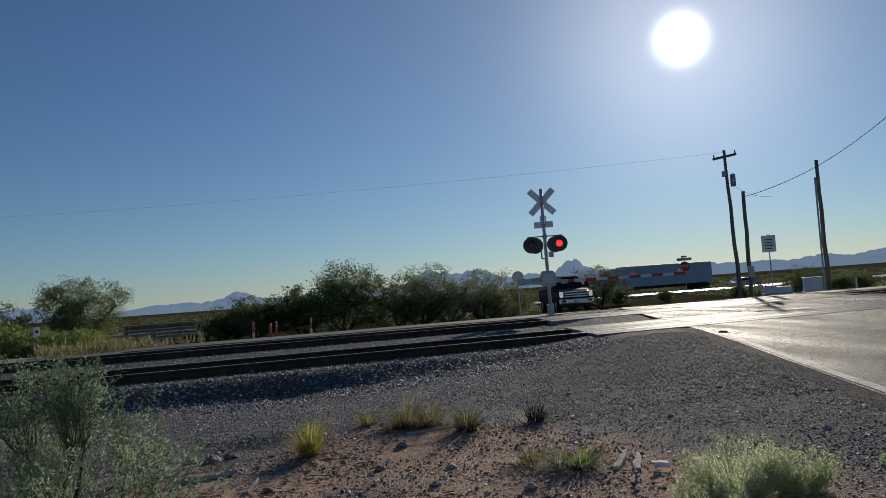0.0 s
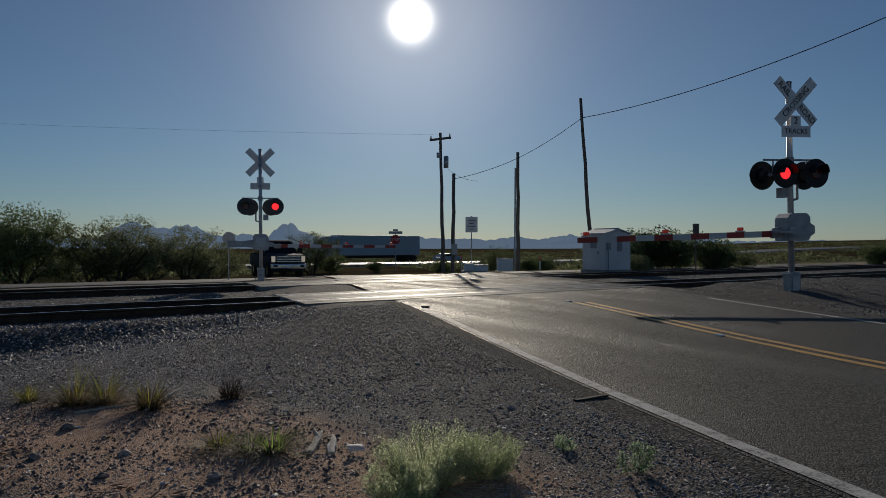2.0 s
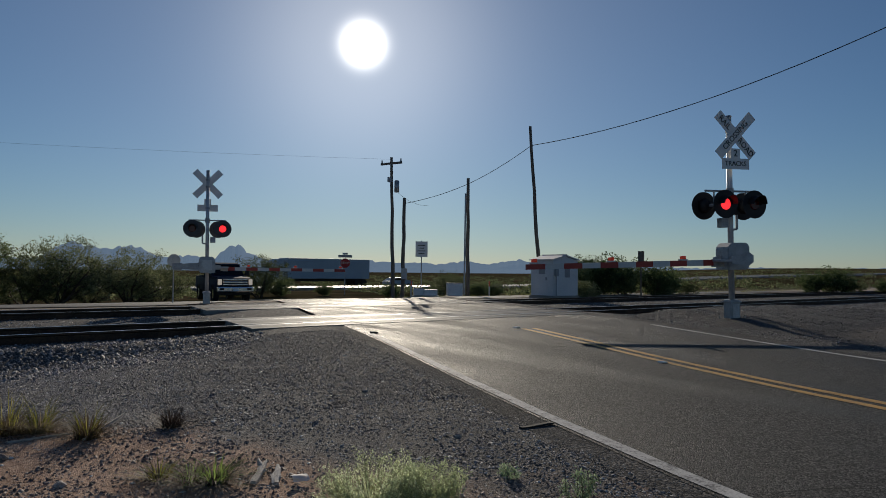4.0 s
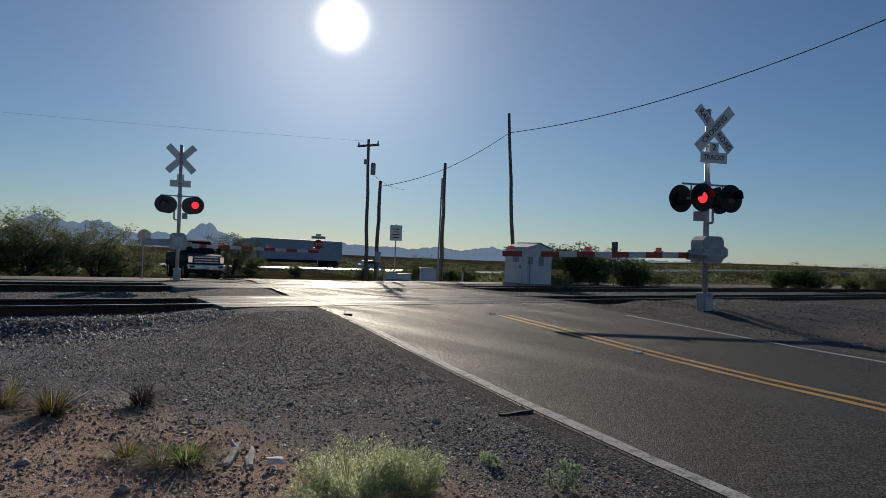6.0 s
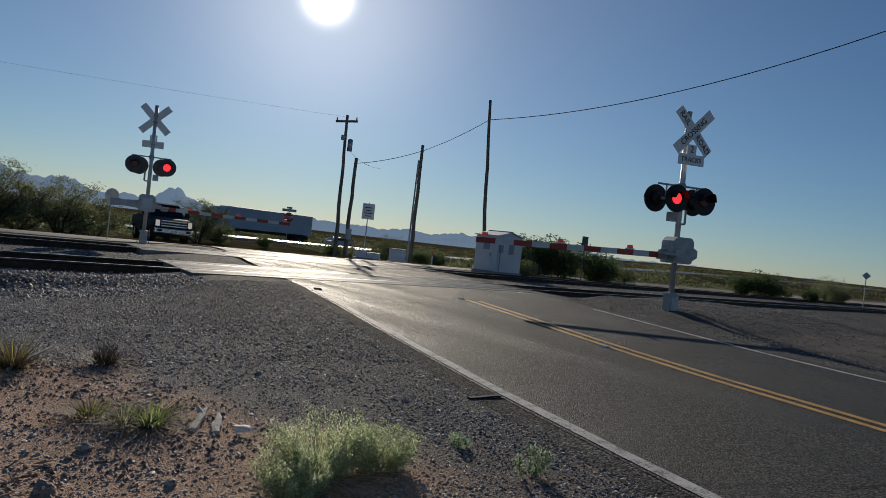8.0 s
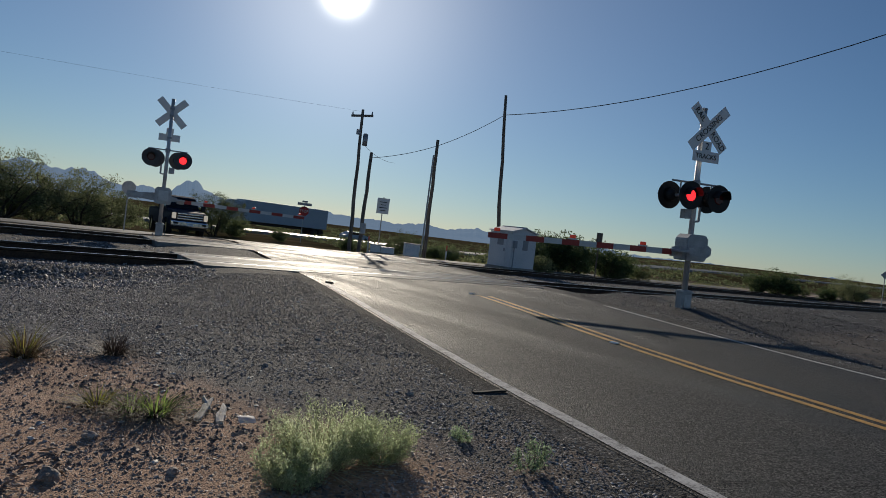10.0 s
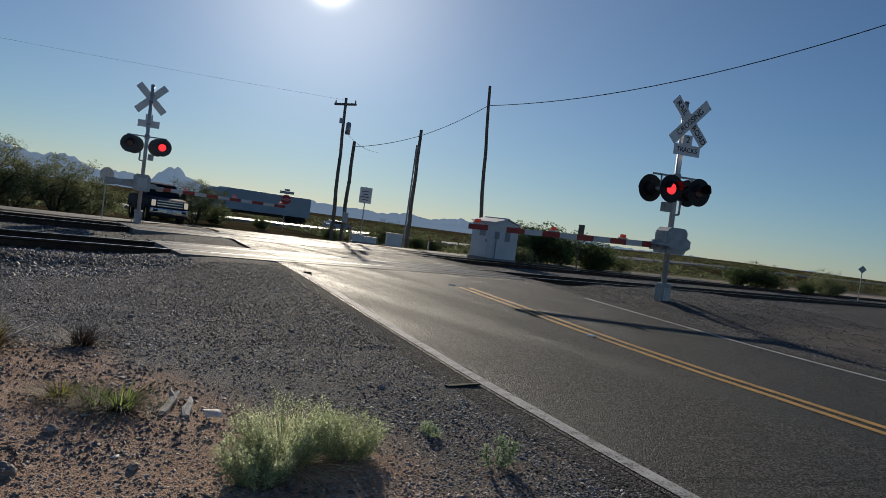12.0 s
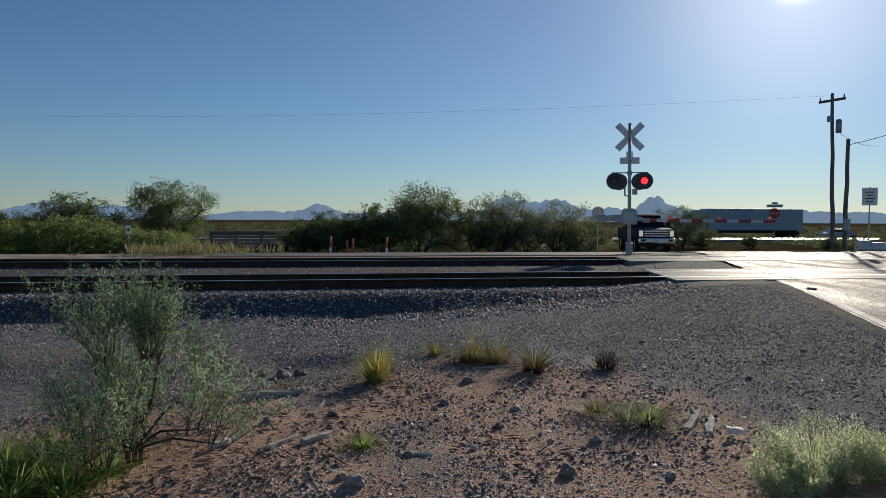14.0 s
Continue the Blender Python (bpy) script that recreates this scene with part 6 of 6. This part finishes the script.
def near_pick(rng):
    d, az = 2.6 * (5.0 ** rng.random()), radians(-40 + 95 * rng.random())
    x, y = d * math.sin(az), d * math.cos(az)
    n, q = across(x, y), off_road(x, y)
    if ((x - 0.72) / 0.32) ** 2 + ((y - 5.5) / 0.95) ** 2 < 0.8 + 0.4 * noise.noise(Vector((x * 3, y * 3, 2))) and rng.random() < 0.92:
        return x, y, False
    bare = noise.noise(Vector((x * 0.8, y * 0.8, 21)))
    edge = 1 - smooth01(-0.50, -0.10, q)
    return x, y, n < 11.6 and rng.random() < edge * (0.35 + 0.65 * smooth01(-0.25, 0.15, bare)) * (1.0 if y > 5.8 or x > 1.7 else 0.38)


def ballast_pick(rng):
    s, n = -22 + 60 * rng.random(), 9.6 + 14.6 * rng.random() ** 1.2
    if rng.random() < 0.45:
        s, n = -16 + 24 * rng.random(), 10.4 + 2.3 * rng.random()
    x, y = plan(s, n)
    q = off_road(x, y)
    clear = all(abs(n - c) > 0.72 or abs(n - c) < 0.70 and rng.random() < 0.8 for c in (TRACK_NEAR, TRACK_FAR))
    return x, y, clear and (q < -2.4 + 0.8 * rng.random() or q > 8.6) and (n > 10.6 or rng.random() < 0.5)


def verge_pick(rng):
    x, y = 9 + 16 * rng.random(), -1 + 16 * rng.random()
    return x, y, off_road(x, y) > 7.1 and across(x, y) < 11.8


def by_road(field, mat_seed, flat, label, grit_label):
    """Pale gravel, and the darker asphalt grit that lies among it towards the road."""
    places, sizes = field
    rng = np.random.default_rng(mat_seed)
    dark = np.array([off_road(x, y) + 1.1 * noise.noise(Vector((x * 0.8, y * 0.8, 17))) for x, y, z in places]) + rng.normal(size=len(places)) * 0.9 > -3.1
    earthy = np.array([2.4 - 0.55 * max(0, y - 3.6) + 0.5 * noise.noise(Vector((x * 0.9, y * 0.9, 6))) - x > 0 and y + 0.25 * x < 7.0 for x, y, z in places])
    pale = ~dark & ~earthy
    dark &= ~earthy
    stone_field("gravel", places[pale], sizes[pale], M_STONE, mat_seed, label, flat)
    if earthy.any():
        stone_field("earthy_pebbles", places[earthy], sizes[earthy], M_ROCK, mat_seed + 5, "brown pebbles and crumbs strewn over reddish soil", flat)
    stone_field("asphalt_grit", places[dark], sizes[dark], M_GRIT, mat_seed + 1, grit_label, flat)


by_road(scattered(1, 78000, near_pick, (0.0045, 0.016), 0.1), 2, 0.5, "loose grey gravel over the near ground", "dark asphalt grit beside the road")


def mid_pick(rng):
    x, y = -9 + 17 * rng.random(), 4.5 + 8.5 * rng.random()
    return x, y, across(x, y) < 11.4 and off_road(x, y) < -0.55 + 0.3 * rng.random() and across(x, y) > 6.2 - 0.3 * x


def fleck_pick(rng):
    x, y = -3 + 8 * rng.random(), 3.2 + 8 * rng.random()
    return x, y, across(x, y) < 11.4 and off_road(x, y) < -0.3


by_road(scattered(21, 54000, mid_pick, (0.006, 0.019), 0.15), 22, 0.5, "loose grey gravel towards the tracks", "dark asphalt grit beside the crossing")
stone_field("pale_pebbles", *scattered(23, 420, fleck_pick, (0.008, 0.028), 0.2), M_PALE_ROCK, 24, "scattered pale pebbles and scraps on the gravel", 0.4)
stone_field("ballast", *scattered(3, 35000, ballast_pick, (0.014, 0.036)), M_BALLAST, 4, "dark crushed stone ballast of the tracks")
stone_field("gravel", *scattered(6, 27000, verge_pick, (0.008, 0.028)), M_BALLAST, 7, "loose gravel on the road verge")


def clod_pick(rng):
    x, y = -3.4 + 5.2 * rng.random(), 2.4 + 4.4 * rng.random()
    return x, y, x < 2.6 - 0.55 * max(0, y - 3.6) and noise.noise(Vector((x * 1.3, y * 1.3, 33))) > -0.15


stone_field("soil_clods", *scattered(9, 17000, clod_pick, (0.004, 0.022), 0.1), M_ROCK, 10, "crumbs of dry reddish earth and small stones")


def litter():
    """Dead twigs and leaf scraps lying on the soil."""
    rng = np.random.default_rng(44)
    cs, ds = [], []
    while len(cs) < 1500:
        x, y = -2.6 + 3.6 * rng.random(), 2.7 + 3.4 * rng.random()
        if noise.noise(Vector((x * 1.1, y * 1.1, 12))) + 0.25 * (-x - 0.6) < 0.02:
            continue
        a = rng.random() * 2 * math.pi
        cs.append((x, y, land(x, y) + 0.006 + 0.012 * rng.random()))
        ds.append((math.cos(a), math.sin(a), 0.25 * rng.normal()))
    ln = 0.03 + 0.12 * rng.random(len(cs)) ** 2.5
    me = ribbon_cloud("plant_litter", np.array(cs), np.array(ds), ln, 0.006 + 0.010 * rng.random(len(cs)), L_BROWN, rng)
    return tagged(new("plant_litter", me), "dark dead twigs and leaf litter on reddish soil", "litter", kind="stuff")


litter()


def rock(x, y, r, seed, mat, label, flat=0.6):
    bm = bmesh.new()
    bmesh.ops.create_icosphere(bm, subdivisions=3, radius=1.0)
    for v in bm.verts:
        k = 1 + 0.35 * noise.noise(v.co * 1.3 + Vector((seed * 3.1, 0, 0))) + 0.12 * noise.noise(v.co * 4 + Vector((seed, 5, 0)))
        v.co = Vector((v.co.x * r * k, v.co.y * r * 0.8 * k, v.co.z * r * flat * k))
    ob = new("rock", done("rock", bm, mat, False))
    ob.location = (x, y, land(x, y) + r * flat * 0.25)
    ob.rotation_euler = (0, 0, seed * 1.3)
    return tagged(ob, label, "rock", "loose rocks")


rock(0.50, 3.72, 0.060, 1, M_ROCK, "fist-sized dark rock on reddish soil", 0.7)
rock(-0.60, 3.58, 0.060, 2, M_ROCK, "fist-sized dark rock on reddish soil")
rock(-0.68, 3.66, 0.035, 3, M_ROCK, "small dark rock on reddish soil")
for k, (x, y, r) in enumerate(((0.2, 4.6, 0.035), (-0.15, 5.2, 0.045), (0.05, 5.9, 0.05), (-0.9, 4.9, 0.04), (0.75, 4.25, 0.04), (0.35, 5.05, 0.04), (-1.3, 4.7, 0.045), (-0.35, 4.0, 0.035), (1.0, 3.6, 0.035),
                               (2.9, 4.6, 0.03), (2.2, 5.6, 0.03), (-1.65, 6.85, 0.09), (-1.5, 6.95, 0.07), (-1.85, 6.9, 0.06), (3.1, 6.6, 0.03), (1.9, 7.6, 0.035))):
    rock(x, y, r, 10 + k, M_ROCK, "small grey-brown rock on the ground")


def plastic_scrap():
    """A bent sheet of thin white plastic."""
    verts, faces = [], []
    for i in range(9):
        u = i / 8
        for k in range(5):
            v = k / 4
            verts.append((-0.09 + 0.18 * u + 0.03 * (v - 0.5), -0.07 + 0.14 * v, 0.015 + 0.035 * math.sin(math.pi * (0.15 + 0.75 * v)) * (0.75 + 0.25 * math.cos(3 * u)) + 0.012 * noise.noise(Vector((u * 5, v * 4, 1)))))
    for i in range(8):
        for k in range(4):
            faces.append((i * 5 + k, i * 5 + k + 1, i * 5 + k + 6, i * 5 + k + 5))
    me = mesh_of("plastic_scrap", verts, faces, M_PLASTIC, True)
    ob = new("plastic_scrap", me)
    ob.location, ob.rotation_euler = (1.56, 4.22, land(1.56, 4.22) + 0.012), (0.25, 0.0, 0.15)
    ob.scale = (0.62, 0.62, 0.9)
    tagged(ob, "crumpled white plastic scrap beside the bush", "plastic scrap")


plastic_scrap()


def driftwood(x0, y0, x1, y1, w, h, seed, label, lift=0.0):
    k = 0.95 if x0 > 0.5 and y0 > 4.2 else 0.985
    x0, y0, x1, y1 = x0 * k, y0 * k, x1 * k, y1 * k
    a, b = Vector((x0, y0, land(x0, y0) + h * 0.4)), Vector((x1, y1, land(x1, y1) + h * 0.4 + lift))
    ln = (b - a).length
    bm = bmesh.new()
    k = 8
    rings = []
    for i in range(k + 1):
        u = i / k
        ww = w * (1 - 0.8 * u ** 4 - 0.25 * (1 - u) ** 6) * (1 + 0.45 * noise.noise(Vector((u * 4, seed, 0))))
        hh = h * (1 - 0.4 * u ** 3)
        cy = 0.25 * w * noise.noise(Vector((u * 2, seed, 3)))
        rings.append([bm.verts.new((u * ln, cy + dy * ww, dz * hh + 0.2 * h * noise.noise(Vector((u * 5, dy, seed))))) for dy, dz in ((-0.5, -0.4), (0.5, -0.45), (0.45, 0.35), (0.1, 0.55), (-0.4, 0.4))])
    for i in range(k):
        for c in range(5):
            d = (c + 1) % 5
            bm.faces.new((rings[i][c], rings[i][d], rings[i + 1][d], rings[i + 1][c]))
    bm.faces.new(rings[0][::-1])
    bm.faces.new(rings[-1])
    ob = new("wood_scrap", done("wood_scrap", bm, M_SOIL_WOOD))
    ob.matrix_world = Matrix.Translation(a) @ (b - a).to_track_quat("X", "Z").to_matrix().to_4x4()
    return tagged(ob, label, "wood scrap", "wood scraps")


driftwood(1.40, 4.60, 1.60, 4.96, 0.050, 0.022, 1, "bleached split wood scrap on the soil", 0.02)
driftwood(1.51, 4.50, 1.63, 4.82, 0.055, 0.022, 2, "bleached split wood scrap on the soil", 0.02)
driftwood(1.53, 4.80, 1.55, 4.98, 0.03, 0.03, 3, "bleached split wood scrap on the soil", 0.03)
driftwood(-1.66, 5.40, -1.22, 5.58, 0.07, 0.05, 4, "weathered grey board on the edge of the bank")
driftwood(-1.20, 4.17, -1.05, 4.45, 0.035, 0.03, 5, "thin bleached stick on reddish soil")
driftwood(-1.52, 4.22, -1.42, 4.37, 0.05, 0.04, 6, "short bleached wood scrap on reddish soil")
driftwood(-1.00, 4.30, -0.84, 4.53, 0.06, 0.035, 7, "weathered grey wood scrap on reddish soil")
driftwood(-1.05, 4.95, -1.0, 5.15, 0.025, 0.025, 8, "thin dark stick on reddish soil", 0.05)
driftwood(-1.55, 3.3, -1.25, 3.45, 0.03, 0.02, 9, "thin dark stick on reddish soil")
driftwood(-0.35, 4.1, -0.22, 4.05, 0.03, 0.02, 10, "small wood chip on reddish soil")
driftwood(0.10, 6.45, 0.75, 6.62, 0.025, 0.02, 11, "thin dark branch beside the dry grass")
driftwood(0.62, 6.50, 1.05, 7.35, 0.02, 0.02, 12, "thin dark branch beside the dry grass", 0.06)


def rubber_strip():
    bm = bmesh.new()
    box(bm, -0.16, 0.16, -0.022, 0.022, 0.0, 0.014, 0.004)
    bmesh.ops.subdivide_edges(bm, edges=[e for e in bm.edges if e.calc_length() > 0.2], cuts=6)
    for v in bm.verts:
        v.co.z += 0.004 * math.sin(v.co.x * 14)
        v.co.y += 0.006 * math.sin(v.co.x * 9)
    ob = new("rubber_strip", done("rubber_strip", bm, M_RUBBER))
    ob.location = (3.64, 4.62, road_z(across(3.64, 4.62)) - 0.002)
    tagged(ob, "black strip of torn tyre on the shoulder", "rubber strip")


rubber_strip()


def road_bits():
    bm = bmesh.new()
    box(bm, -0.05, 0.05, -0.06, 0.06, 0.0, 0.028, 0.008)
    ob = new("road_debris", done("road_debris", bm, M_RUBBER))
    ob.location = (5.66, 11.72, road_z(across(5.66, 11.72)))
    tagged(ob, "small black lump lying on the road", "debris")
    for x, y in ((7.62, 7.04), (8.75, 11.8)):
        bm = bmesh.new()
        prism(bm, [(-0.05, 0.0), (0.05, 0.0), (0.03, 0.018), (-0.03, 0.018)], -0.05, 0.05)
        ob = new("road_reflector", done("road_reflector", bm, M_SIGN_WHITE))
        ob.location = (x, y, road_z(across(x, y)) + 0.004)
        tagged(ob, "pale raised pavement reflector on the centre line", "road reflector", "road reflectors")


road_bits()


# ---- mountains ----
def mountains():
    peaks = [(-50, 0.5, 6), (-38, 0.55, 4), (-27.1, 0.95, 3.0), (-22.5, 0.6, 2.2), (-14, 0.45, 3), (-9.2, 0.6, 2.2), (-9, 0.32, 0.9), (-5, 0.4, 2), (0.5, 0.6, 2.2),
             (4.7, 1.50, 1.6), (8.6, 1.25, 1.7), (6.7, 0.55, 1.3), (10.8, 0.25, 1.6), (12.6, 0.75, 1.6), (15.05, 1.25, 0.75), (15.9, 0.75, 0.5), (16.8, 0.90, 1.1), (18.8, 0.4, 1.5), (22, 0.5, 2.0),
             (25.5, 0.6, 2.0), (29, 0.5, 2.0), (32.5, 0.6, 1.8), (36.5, 0.75, 2.2), (40.5, 0.65, 2.4), (45, 0.5, 3), (52, 0.35, 5), (62, 0.4, 6)]
    verts, faces, cols = [], [], 0
    rows = 7
    azs = [-75 + 0.2 * i for i in range(751)]
    for az in azs:
        h = 0.14 + sum(p * math.exp(-((az - a) / w) ** 2) for a, p, w in peaks)
        h *= 1 + 0.10 * noise.noise(Vector((az * 0.9, 0, 0))) + 0.13 * noise.noise(Vector((az * 2.6, 3, 0))) + 0.22 * (0.4 - abs(noise.noise(Vector((az * 3.7, 8, 0))))) + 0.09 * noise.noise(Vector((az * 8.1, 8, 0)))
        for r in range(rows):
            u = r / (rows - 1)
            d = 3300 + 900 * u + 120 * noise.noise(Vector((az * 0.8, u * 3, 1)))
            z = 1.2 + math.tan(radians(h)) * d * (u ** 1.15) * (1 + 0.25 * (1 - u) * noise.noise(Vector((az * 1.4, u * 4, 5)))) - 14 * (1 - u)
            verts.append((d * math.sin(radians(az)), d * math.cos(radians(az)), z))
    for i in range(len(azs) - 1):
        for r in range(rows - 1):
            a = i * rows + r
            faces.append((a, a + rows, a + rows + 1, a + 1))
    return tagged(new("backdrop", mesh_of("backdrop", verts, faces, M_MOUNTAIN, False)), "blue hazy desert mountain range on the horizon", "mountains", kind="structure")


mountains()
